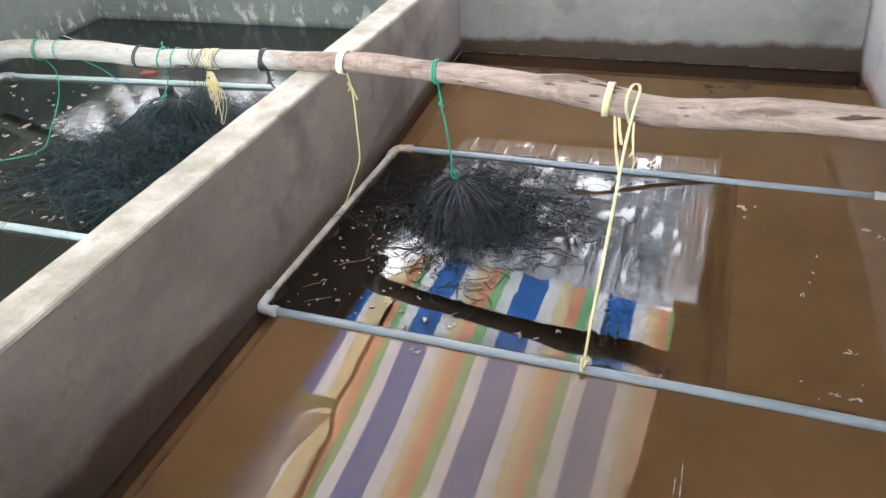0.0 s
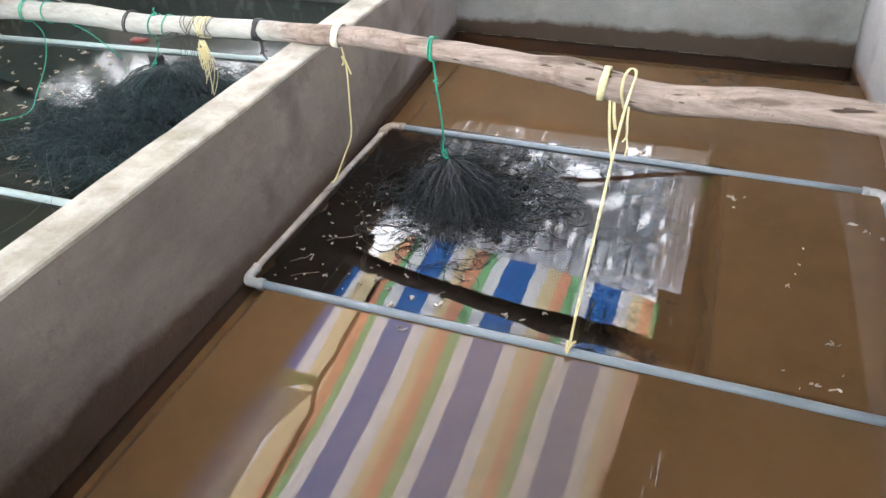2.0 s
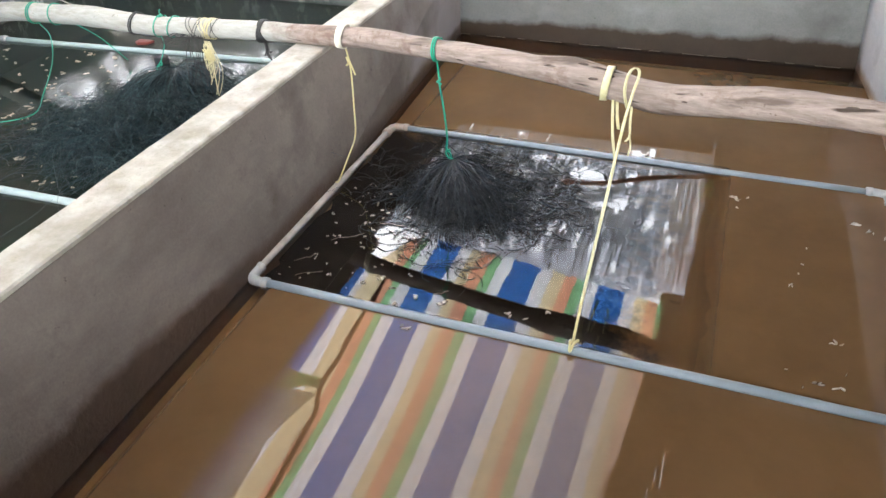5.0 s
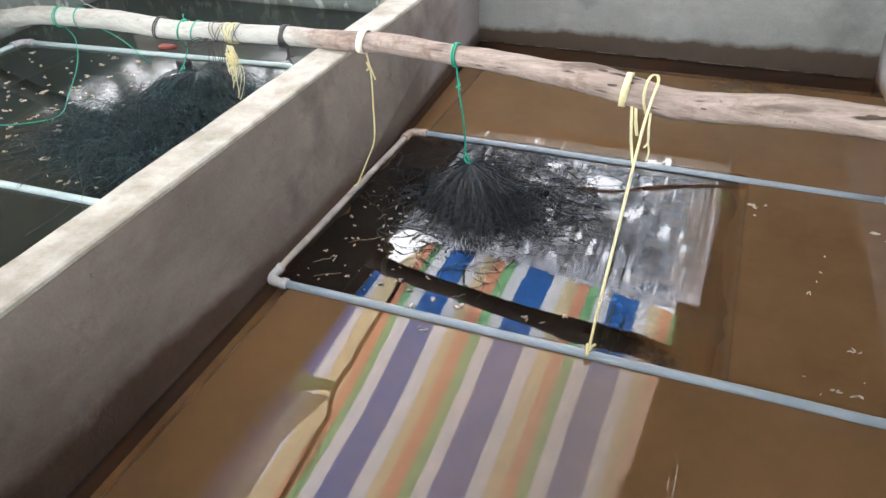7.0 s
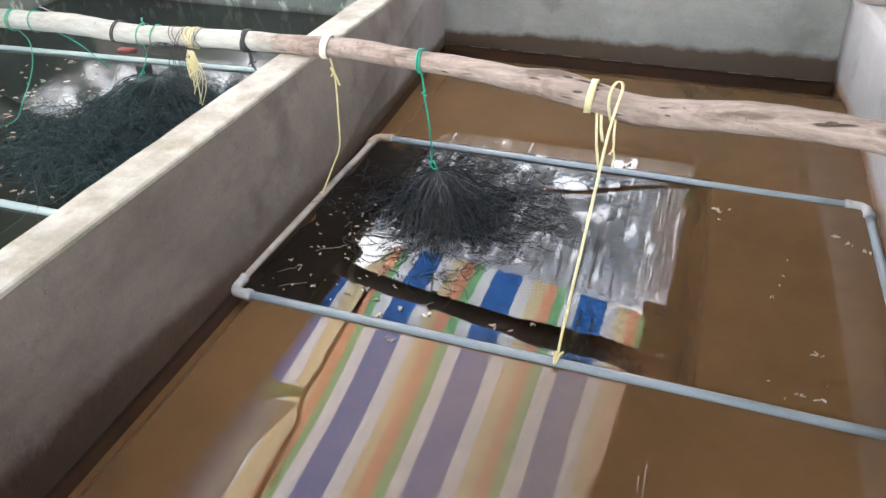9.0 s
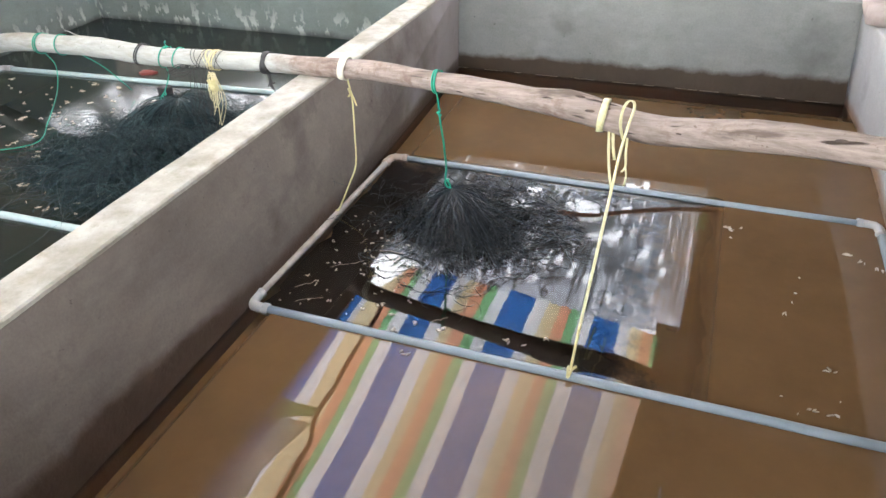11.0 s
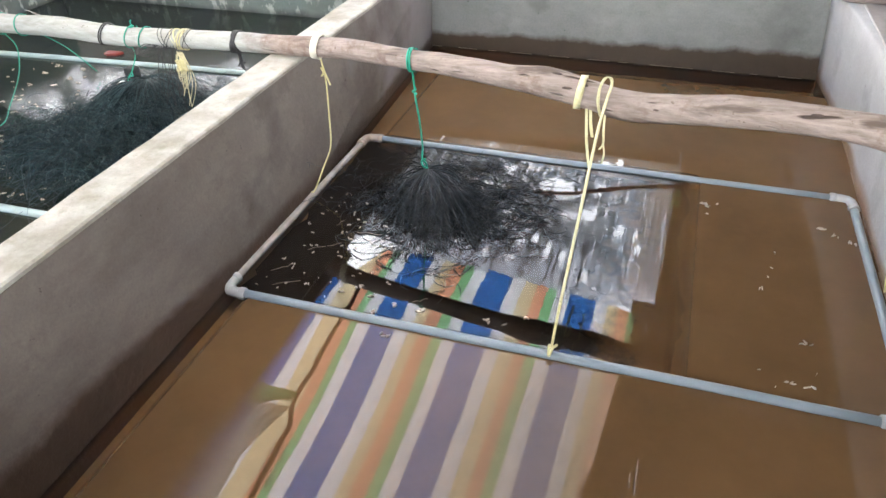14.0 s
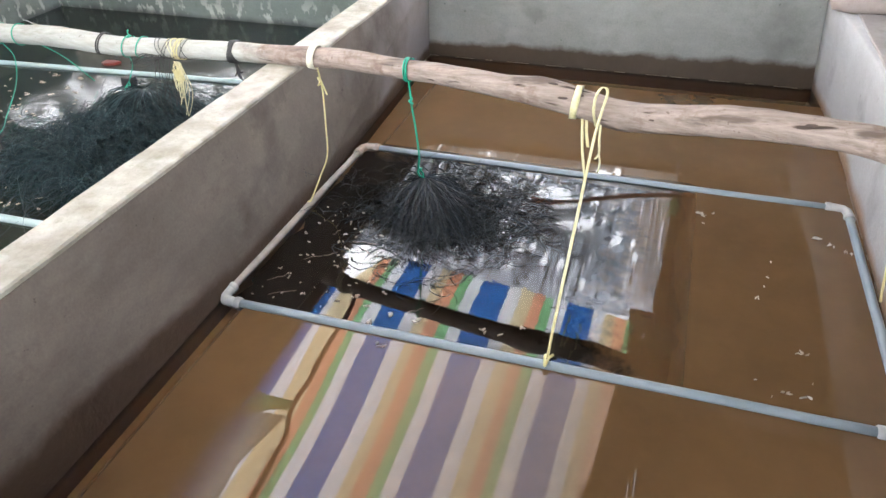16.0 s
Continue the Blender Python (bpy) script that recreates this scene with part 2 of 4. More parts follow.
M_BLACK = plain("black_twine", (0.01, 0.01, 0.01), (0.03, 0.03, 0.03), 150, 0.6, 500, 0.4)
M_FLAKE = strand("pale_husk", (0.20, 0.16, 0.12), (0.42, 0.37, 0.31), 0.5)
M_SILT = plain("brown_silt", (0.236, 0.139, 0.066), (0.325, 0.204, 0.100), 3.0, 0.9, 60, 0.3, 0.1)
M_BACK_STRIP = plain("dark_brown_strip", (0.10, 0.058, 0.032), (0.16, 0.094, 0.052), 6.0, 0.8, 60, 0.3, 0.1)
M_SILT_L = plain("green_silt", (0.022, 0.044, 0.041), (0.038, 0.069, 0.063), 3.0, 0.9, 60, 0.3, 0.1)
M_FLAKE_L = strand("pale_tan_husk", (0.24, 0.205, 0.15), (0.48, 0.44, 0.35), 0.6)
M_ROOF = plain("roof_underside", (0.10, 0.075, 0.055), (0.17, 0.13, 0.10), 3, 0.8, 40, 0.3)
M_LATH = plain("dark_lath", (0.15, 0.145, 0.13), (0.28, 0.27, 0.25), 30, 0.7, 90, 0.3)
M_UNSEEN_WALL = plain("unseen_wall", (0.42, 0.39, 0.36), (0.52, 0.49, 0.46), 3, 0.85, 40, 0.3)
M_KNOT = plain("dark_knot_wood", (0.03, 0.022, 0.018), (0.09, 0.06, 0.045), 60, 0.85, 90, 0.5)
M_SCUM = plain("pale_scum", (0.10, 0.07, 0.05), (0.23, 0.18, 0.14), 40, 0.6)
M_STICK = plain("dark_stick", (0.34, 0.14, 0.075), (0.48, 0.21, 0.12), 20, 0.8, 90, 0.5)
M_LEAF = strand("dark_leaves", (0.02, 0.035, 0.02), (0.05, 0.08, 0.045), 0.6)
M_RED = plain("red_plastic", (0.15, 0.025, 0.018), (0.22, 0.045, 0.03), 9, 0.4)


def pole_wood():
    """Weathered peeled wood: long grain, checks along it, bark flecks; bleached at one end."""
    m, t, out = material("peeled_pole_wood")
    pos, (px, py, pz) = place(t)

    def along(x, yz):
        mp = t.nodes.new("ShaderNodeMapping")
        mp.inputs["Rotation"].default_value = (0, 0, 0.178)
        mp.inputs["Scale"].default_value = (x, yz, yz)
        t.links.new(pos, mp.inputs["Vector"])
        return mp.outputs[0]

    grain = noise_tex(t, 1.0, 6, 0.7, along(7, 90))
    broad = noise_tex(t, 1.0, 4, 0.6, along(3.5, 22))
    c = mixc(t, ramp(t, grain, [(0.3, (0, 0, 0)), (0.68, (1, 1, 1))]), (0.150, 0.116, 0.095), (0.325, 0.264, 0.230))
    c = mixc(t, ramp(t, broad, [(0.37, (0.85, 0.85, 0.85)), (0.47, (0, 0, 0))]), c, (0.085, 0.063, 0.050))
    blot = noise_tex(t, 11, 6, 0.72, pos)
    c = mixc(t, ramp(t, blot, [(0.55, (0, 0, 0)), (0.66, (0.8, 0.8, 0.8))]), c, (0.15, 0.10, 0.078))
    pale = mixc(t, ramp(t, grain, [(0.3, (0, 0, 0)), (0.7, (1, 1, 1))]), (0.27, 0.27, 0.24), (0.395, 0.395, 0.365))
    pale = mixc(t, ramp(t, broad, [(0.35, (0.6, 0.6, 0.6)), (0.5, (0, 0, 0))]), pale, (0.22, 0.20, 0.15))
    side = node(t, "ShaderNodeMapRange")
    t.links.new(maths(t, "ADD", px, maths(t, "MULTIPLY", maths(t, "SUBTRACT", blot, 0.5), 0.3)), side.inputs["Value"])
    side.inputs["From Min"].default_value, side.inputs["From Max"].default_value = -0.24, -0.14
    side.inputs["To Min"].default_value, side.inputs["To Max"].default_value = 1, 0
    c = mixc(t, side.outputs[0], c, pale)
    crack = ramp(t, noise_tex(t, 1.0, 2, 0.45, along(4.5, 55)), [(0.27, (1, 1, 1)), (0.32, (0, 0, 0))])
    crack = maths(t, "MULTIPLY", crack, maths(t, "SUBTRACT", 1.0, side.outputs[0]))
    c = mixc(t, crack, c, (0.05, 0.036, 0.028))
    fleck = ramp(t, noise_tex(t, 70, 3, 0.6, pos), [(0.66, (0, 0, 0)), (0.72, (0.7, 0.7, 0.7))])
    c = mixc(t, fleck, c, (0.11, 0.08, 0.06))
    nrm = bump(t, maths(t, "SUBTRACT", maths(t, "ADD", grain, broad), maths(t, "MULTIPLY", crack, 2.0)), 0.7, 0.005)
    surface(t, out, c, 0.8, 0, nrm, 0.2)
    return m


M_POLE = pole_wood()


def tarp_cloth(name, color, hazed=1.0):
    """Woven plastic: lets part of the daylight through in its own colour."""
    m, t, out = material(name)
    pos, _ = place(t)
    weave = mixc(t, noise_tex(t, 25, 5, 0.7, pos), tuple(c * 0.78 for c in color), tuple(min(1, c * 1.12) for c in color))
    _, (px, py, pz) = place(t)
    # Near part greyed: haze of the silty water put into the cloth's colour.
    reach = node(t, "ShaderNodeMapRange")
    t.links.new(maths(t, "ADD", py, maths(t, "MULTIPLY", maths(t, "SUBTRACT", noise_tex(t, 3, 4, 0.6, pos), 0.5), 0.5)), reach.inputs["Value"])
    reach.inputs["From Min"].default_value, reach.inputs["From Max"].default_value = 1.7, 2.05
    reach.inputs["To Min"].default_value, reach.inputs["To Max"].default_value = hazed, 0
    haze = maths(t, "MULTIPLY", reach.outputs[0], maths(t, "ADD", 0.33, maths(t, "MULTIPLY", px, 0.44)), True)
    weave = mixc(t, haze, weave, (0.225, 0.222, 0.205))
    tr = node(t, "ShaderNodeBsdfTranslucent")
    df = node(t, "ShaderNodeBsdfDiffuse")
    t.links.new(weave, tr.inputs["Color"]), t.links.new(weave, df.inputs["Color"])
    mx = node(t, "ShaderNodeMixShader", Fac=0.6)
    t.links.new(df.outputs[0], mx.inputs[1]), t.links.new(tr.outputs[0], mx.inputs[2])
    t.links.new(mx.outputs[0], out.inputs["Surface"])
    return m


TARP = {
    "blue": tarp_cloth("tarp_blue", (0.035, 0.14, 0.42)),
    "white": tarp_cloth("tarp_white", (0.70, 0.71, 0.76)),
    "yellow": tarp_cloth("tarp_yellow", (0.66, 0.55, 0.35)),
    "orange": tarp_cloth("tarp_orange", (0.66, 0.31, 0.20)),
    "green": tarp_cloth("tarp_green", (0.20, 0.46, 0.23)),
    "grey": tarp_cloth("tarp_grey", (0.52, 0.54, 0.50), 0.0),
}


M_SCRAP = tarp_cloth("scrap_green", (0.27, 0.50, 0.26), 0.0)
M_SPRIG = tarp_cloth("fresh_leaf", (0.24, 0.62, 0.38), 0.0)


def roof_sheet_film(name, dim=1.0):
    """Grimy translucent sheet: dirt in long runs and in blotches dims the light that it passes. A whole sheet can be
    darkened to dim its reflection.
    """
    m, t, out = material(name)
    pos, _ = place(t)
    mp = t.nodes.new("ShaderNodeMapping")
    mp.inputs["Scale"].default_value = (26, 2.2, 1)
    t.links.new(pos, mp.inputs["Vector"])
    c = mixc(t, ramp(t, noise_tex(t, 1.0, 4, 0.6, mp.outputs[0]), [(0.34, (0, 0, 0)), (0.66, (1, 1, 1))]), (0.22, 0.24, 0.27), (0.46, 0.51, 0.59))
    c = mixc(t, ramp(t, noise_tex(t, 5.5, 6, 0.7, pos), [(0.40, (0.7, 0.7, 0.7)), (0.55, (0, 0, 0))]), c, (0.22, 0.23, 0.24))
    _, (px, py, pz) = place(t)
    wander = maths(t, "MULTIPLY", maths(t, "SUBTRACT", noise_tex(t, 4, 5, 0.7, pos), 0.5), 0.7)
    # Sheet colour darkened at two edges, to make the reflection there less white.
    for axis, low, high in ((px, 0.80, 1.12), (py, 4.15, 4.5)):
        rim = node(t, "ShaderNodeMapRange")
        t.links.new(maths(t, "ADD", axis, wander), rim.inputs["Value"])
        rim.inputs["From Min"].default_value, rim.inputs["From Max"].default_value = low, high
        rim.inputs["To Max"].default_value = 0.8
        c = mixc(t, rim.outputs[0], c, (0.13, 0.128, 0.12))
    # Paler colour towards the sheet's near end.
    near_end = node(t, "ShaderNodeMapRange")
    t.links.new(maths(t, "ADD", py, wander), near_end.inputs["Value"])
    near_end.inputs["From Min"].default_value, near_end.inputs["From Max"].default_value = 2.70, 3.15
    near_end.inputs["To Min"].default_value, near_end.inputs["To Max"].default_value = 0.65, 0
    c = mixc(t, near_end.outputs[0], c, (0.40, 0.415, 0.48))
    # Dimness of the reflected roof, put into the whole sheet's colour.
    c = mixc(t, 1.0, c, (dim, dim, dim), "MULTIPLY")
    tr, df = node(t, "ShaderNodeBsdfTranslucent"), node(t, "ShaderNodeBsdfDiffuse")
    t.links.new(c, tr.inputs["Color"]), t.links.new(c, df.inputs["Color"])
    mx = node(t, "ShaderNodeMixShader", Fac=0.6)
    t.links.new(df.outputs[0], mx.inputs[1]), t.links.new(tr.outputs[0], mx.inputs[2])
    t.links.new(mx.outputs[0], out.inputs["Surface"])
    return m


M_FILM = roof_sheet_film("dirty_roof_sheet")
# Darkened copy of the sheet, for a dim reflection in the green tank.
M_FILM_DIM = roof_sheet_film("dimmed_roof_sheet", 0.30)


def ragged_net():
    """Dark net that thins out into threads and holes towards its edge."""
    m, t, out = material("sunken_dark_net")
    pos, (px, py, pz) = place(t)
    u = maths(t, "ABSOLUTE", maths(t, "DIVIDE", maths(t, "SUBTRACT", px, 0.36), 0.57))
    v = maths(t, "ABSOLUTE", maths(t, "DIVIDE", maths(t, "SUBTRACT", py, 0.40), 0.52))
    far = maths(t, "MAXIMUM", u, v)
    thin = maths(t, "ADD", far, maths(t, "MULTIPLY", maths(t, "SUBTRACT", noise_tex(t, 7, 6, 0.75, pos), 0.5), 0.9))
    hole = ramp(t, thin, [(0.80, (0, 0, 0)), (1.05, (1, 1, 1))])
    dif = node(t, "ShaderNodeBsdfDiffuse")
    t.links.new(mixc(t, noise_tex(t, 40, 4, 0.6, pos), (0.006, 0.005, 0.005), (0.022, 0.017, 0.013)), dif.inputs["Color"])
    tra = node(t, "ShaderNodeBsdfTransparent")
    mx = t.nodes.new("ShaderNodeMixShader")
    t.links.new(hole, mx.inputs[0]), t.links.new(dif.outputs[0], mx.inputs[1]), t.links.new(tra.outputs[0], mx.inputs[2])
    t.links.new(mx.outputs[0], out.inputs["Surface"])
    return m


M_NET_SUNK = ragged_net()

# ---- building helpers ----
def part(name, bm, mat, parent=None, label=""):
    """One bmesh as one mesh object, under a thing if one is given."""
    me = bpy.data.meshes.new(name)
    bm.to_mesh(me)
    bm.free()
    for mt in mat if isinstance(mat, (list, tuple)) else [mat]:
        me.materials.append(mt)
    ob = new(name, me)
    if parent is not None:
        ob.parent = parent
    if label:
        ob["label"] = label
    return ob


def smooth(ob):
    for f in ob.data.polygons:
        f.use_smooth = True
    return ob


def prism(bm, plan, z0, z1, bevel=0.0, lean=(0, 0)):
    """An upright block over a plan of corners."""
    low = [bm.verts.new((x, y, z0)) for x, y in plan]
    top = [bm.verts.new((x + lean[0], y + lean[1], z1)) for x, y in plan]
    n = len(plan)
    made = [bm.faces.new(low[::-1]), bm.faces.new(top)]
    for i in range(n):
        made.append(bm.faces.new((low[i], low[(i + 1) % n], top[(i + 1) % n], top[i])))
    if bevel:
        edges = {e for f in made for e in f.edges}
        bmesh.ops.bevel(bm, geom=list(edges), offset=bevel, segments=2, affect="EDGES", profile=0.6)
    bmesh.ops.recalc_face_normals(bm, faces=bm.faces)
    return bm


def rect(x0, y0, x1, y1):
    return [(x0, y0), (x1, y0), (x1, y1), (x0, y1)]


def sweep(bm, points, radius, sides=8, cap=True):
    """A round rod along points; radius is one number or a function of the step."""
    pts = [Vector(p) for p in points]
    rings, side = [], None
    for i, p in enumerate(pts):
        d = (pts[min(i + 1, len(pts) - 1)] - pts[max(i - 1, 0)]).normalized()
        if side is None:
            side = d.orthogonal().normalized()
        side = (side - d * side.dot(d)).normalized()
        up = d.cross(side)
        r = radius(i) if callable(radius) else radius
        rings.append([bm.verts.new(p + (side * math.cos(a) + up * math.sin(a)) * r) for a in (2 * math.pi * k / sides for k in range(sides))])
    for a, b in zip(rings, rings[1:]):
        for k in range(sides):
            bm.faces.new((a[k], a[(k + 1) % sides], b[(k + 1) % sides], b[k]))
    if cap:
        bm.faces.new(rings[0][::-1]), bm.faces.new(rings[-1])
    return bm


def curve_through(points, steps=8):
    """Catmull-Rom points along a line of corners."""
    p = [Vector(q) for q in points]
    p = [2 * p[0] - p[1]] + p + [2 * p[-1] - p[-2]]
    out = []
    for i in range(1, len(p) - 2):
        for k in range(steps):
            t = k / steps
            out.append(0.5 * (2 * p[i] + (p[i + 1] - p[i - 1]) * t + (2 * p[i - 1] - 5 * p[i] + 4 * p[i + 1] - p[i + 2]) * t * t
                              + (3 * p[i] - p[i - 1] - 3 * p[i + 1] + p[i + 2]) * t ** 3))
    out.append(p[-2])
    return out


def thing(name, label, category, group=""):
    return tagged(new(name), label, category, group)


def structure(ob, label):
    return tagged(ob, label, "", "", "structure")


LEVEL = 0.075      # water in the green tank
RIM = 0.355        # top of the divider

# ---- tanks ----
structure(part("ground", prism(bmesh.new(), rect(-300, -300, 300, 300), -0.72, -0.62), M_FLOOR), "grey cement yard floor round the tanks")
structure(part("floor_1", prism(bmesh.new(), rect(-0.12, -1.0, 1.55, 1.685), -0.4, -0.04, 0.02), M_SILT), "brown silt-covered tank bottom")
# Strip of darker bottom, added along the back wall.
structure(part("floor_3", prism(bmesh.new(), rect(-0.12, 1.6, 1.55, 1.80), -0.45, -0.053), M_BACK_STRIP), "darker brown strip of tank bottom along the back wall")
structure(part("floor_2", prism(bmesh.new(), rect(-2.1, -1.0, -0.12, 1.80), -0.4, -0.12), M_SILT_L), "dark green silt-covered tank bottom")

bm = bmesh.new()
for y in (-1.06, 1.73):
    foot, head = -0.030 - 0.026 * y, -0.058 - 0.004 * y
    lean = (foot - head) / RIM
    for x, z in ((foot + 0.4 * lean, -0.4), (head + 0.012 * lean, RIM - 0.012), (head - 0.1015, RIM - 0.012), (head - 0.1015, -0.4)):
        bm.verts.new((x, y, z))
bm.verts.ensure_lookup_table()
for k in range(4):
    bm.faces.new([bm.verts[k], bm.verts[(k + 1) % 4], bm.verts[4 + (k + 1) % 4], bm.verts[4 + k]])
bm.faces.new(bm.verts[:4]), bm.faces.new(bm.verts[4:])
bmesh.ops.recalc_face_normals(bm, faces=bm.faces)
structure(part("wall_divider", bm, M_DIVIDER), "brown-grey cement divider wall with a damp dark foot")
bm = bmesh.new()
n = 60
for i in range(n + 1):
    y = -1.06 + 2.79 * i / n
    w = 0.0012 * noise.noise((0, y * 9, 0)) + 0.0006 * noise.noise((3, y * 30, 0))
    v = 0.003 * noise.noise((7, y * 9, 0))
    x = -0.0574 - 0.004 * y
    for q in ((x + w, RIM - 0.012), (x + w, RIM - 0.004), (x - 0.004 + w, RIM), (x - 0.0975 + v, RIM), (x - 0.1025 + v, RIM - 0.006), (x - 0.1025 + v, RIM - 0.012)):
        bm.verts.new((q[0], y, q[1] + (0.002 * noise.noise((5, y * 7, q[0] * 9)))))
bm.verts.ensure_lookup_table()
for i in range(n):
    for k in range(5):
        a = i * 6 + k
        bm.faces.new((bm.verts[a], bm.verts[a + 1], bm.verts[a + 7], bm.verts[a + 6]))
bmesh.ops.recalc_face_normals(bm, faces=bm.faces)
structure(part("trim_divider_top", bm, M_TOP), "pale chalky cement top of the divider wall")

structure(part("wall_back", prism(bmesh.new(), rect(-0.19, 1.73, 1.75, 1.88), -0.4, 0.367, 0.006), M_BACK), "grey-green plastered back wall with a damp band")
structure(part("wall_back_left", prism(bmesh.new(), rect(-2.2, 1.73, -0.19, 1.88), -0.4, 0.27, 0.006), M_LEFT), "grey-green tank wall with pale drip marks above the water")


def right_face(y, z):
    """Inner face of the right wall: straight, then rounding into the back corner, leaning in at its head."""
    turn = max(0.0, (y - 1.05) / 0.68)
    return 1.472 - 0.034 * turn ** 2.2 - (0.007 + 0.022 * turn) * z / 0.336


bm = bmesh.new()
rows, cols = 12, 40
for i in range(cols + 1):
    y = -1.06 + 2.79 * i / cols
    for k in range(rows + 1):
        z = -0.4 + 0.728 * k / rows
        bm.verts.new((right_face(y, z) + 0.002 * noise.noise((y * 4, z * 4, 1)), y, z))
    bm.verts.new((right_face(y, 0.336) + 0.006, y, 0.335 + 0.002 * noise.noise((y * 6, 0, 2))))
    bm.verts.new((1.75, y, 0.337))
    bm.verts.new((1.75, y, -0.4))
bm.verts.ensure_lookup_table()
w = rows + 4
for i in range(cols):
    for k in range(w):
        bm.faces.new((bm.verts[i * w + k], bm.verts[i * w + (k + 1) % w], bm.verts[(i + 1) * w + (k + 1) % w], bm.verts[(i + 1) * w + k]))
bm.faces.new(bm.verts[:w]), bm.faces.new(bm.verts[-w:])
bmesh.ops.recalc_face_normals(bm, faces=bm.faces)
structure(smooth(part("wall_right", bm, M_RIGHT)), "whitish plastered tank wall with a brown foot")
bm = prism(bmesh.new(), rect(1.478, -1.06, 1.74, 1.54), 0.325, 0.341, 0.004)
structure(part("trim_right_top", bm, M_RIGHT_TOP), "grey-brown cement top of the tank wall")
bm = bmesh.new()
n, m = 20, 10
for i in range(n + 1):
    x = 1.402 + 0.4 * i / n
    front = 1.53 + 0.03 * max(0.0, 1 - i / 3) ** 2 - 0.004 * noise.noise((x * 12, 0, 0))
    for k in range(m + 1):
        a = math.pi * k / m
        bm.verts.new((x, front + 0.022 - 0.022 * math.sin(a) if k < m else front + 0.36, 0.368 - 0.032 * math.cos(a) - 0.012 * max(0.0, 1 - i / 2) ** 2 * (1 if k > m / 2 else 0) + 0.002 * noise.noise((x * 20, k, 3))))
bm.verts.ensure_lookup_table()
for i in range(n):
    for k in range(m):
        a = i * (m + 1) + k
        bm.faces.new((bm.verts[a], bm.verts[a + m + 1], bm.verts[a + m + 2], bm.verts[a + 1]))
bm.faces.new(bm.verts[:m + 1])
bmesh.ops.recalc_face_normals(bm, faces=bm.faces)
structure(smooth(part("trim_corner_coping", bm, M_COPING)), "rounded pinkish-white cement coping on the tank corner")
structure(part("wall_left", prism(bmesh.new(), rect(-2.2, -1.06, -2.0, 1.73), -0.4, 0.42, 0.006), M_LEFT), "grey plastered tank wall with drip marks")
structure(part("wall_front", prism(bmesh.new(), rect(-2.0, -1.06, 1.475, -0.96), -0.4, 0.34, 0.006), M_DIVIDER), "low grey cement wall closing the tanks")


def water_sheet(x0, y0, x1, y1, z, disc):
    """Flat water with a round opening, into which a patch of rippled water fits."""
    cx, cy, r = disc
    n = 96
    b = bmesh.new()
    ring = [b.verts.new((cx + r * math.cos(2 * math.pi * k / n), cy + r * math.sin(2 * math.pi * k / n), z)) for k in range(n)]
    out = []
    for k in range(n):
        c, s = math.cos(2 * math.pi * k / n), math.sin(2 * math.pi * k / n)
        far = min(((x1 - cx) / c if c > 0 else (x0 - cx) / c) if abs(c) > 1e-6 else 1e9, ((y1 - cy) / s if s > 0 else (y0 - cy) / s) if abs(s) > 1e-6 else 1e9)
        out.append(b.verts.new((cx + far * c, cy + far * s, z)))
    for k in range(n):
        b.faces.new((ring[k], out[k], out[(k + 1) % n], ring[(k + 1) % n]))
    for qx, qy in ((x0, y0), (x1, y0), (x1, y1), (x0, y1)):
        v = b.verts.new((qx, qy, z))
        a = math.atan2(qy - cy, qx - cx) % (2 * math.pi)
        k = int(a / (2 * math.pi) * n) % n
        b.faces.new((out[k], v, out[(k + 1) % n]))
    bmesh.ops.recalc_face_normals(b, faces=b.faces)
    if b.faces[0].normal.z < 0:
        bmesh.ops.reverse_faces(b, faces=b.faces)
    return b


def ripple_patch(disc, z, seed, height, mat, label, drops=()):
    """A round piece of water with ring waves from several centres, calm at its rim."""
    cx, cy, r = disc
    rnd = random.Random(seed)
    src = [(rnd.uniform(-0.6, 0.6) * r, rnd.uniform(-0.6, 0.6) * r, rnd.uniform(0.020, 0.042), rnd.uniform(0.05, 0.14), rnd.uniform(0.4, 1.0)) for _ in range(11)]
    src += [(x - cx, y - cy, 0.012, 0.030, 2.6) for x, y in drops]
    rings, seg = 110, 300
    verts = []
    for i in range(rings + 1):
        q = r * i / rings
        for k in range(seg):
            a = 2 * math.pi * k / seg
            x, y = q * math.cos(a), q * math.sin(a)
            h = 0.0
            for sx, sy, wave, reach, amp in src:
                d = math.hypot(x - sx, y - sy)
                h += amp * wave / 0.03 * math.cos(2 * math.pi * d / wave) * math.exp(-d / reach)
            fade = max(0.0, 1 - (i / rings) ** 3)
            verts.append((x, y, h * height * fade))
    faces = [(i * seg + k, i * seg + (k + 1) % seg, (i + 1) * seg + (k + 1) % seg, (i + 1) * seg + k) for i in range(rings) for k in range(seg)]
    me = bpy.data.meshes.new("ripple")
    me.from_pydata(verts, [], [f[::-1] for f in faces])
    me.materials.append(mat)
    ob = smooth(new("ripple", me))
    ob.location = (cx, cy, z)
    return tagged(ob, label, "ripples", "ripples on the water")


DISC_1, DISC_2 = (0.53, 0.43, 0.36), (-0.95, 0.6, 0.5)
structure(part("water_1", water_sheet(-0.12, -0.97, 1.48, 1.74, 0.0, DISC_1), M_WATER), "still brown silty water with a shiny skin")
structure(part("water_2", water_sheet(-2.01, -0.97, -0.15, 1.74, LEVEL, DISC_2), M_WATER_L), "dark green silty water with a shiny skin")
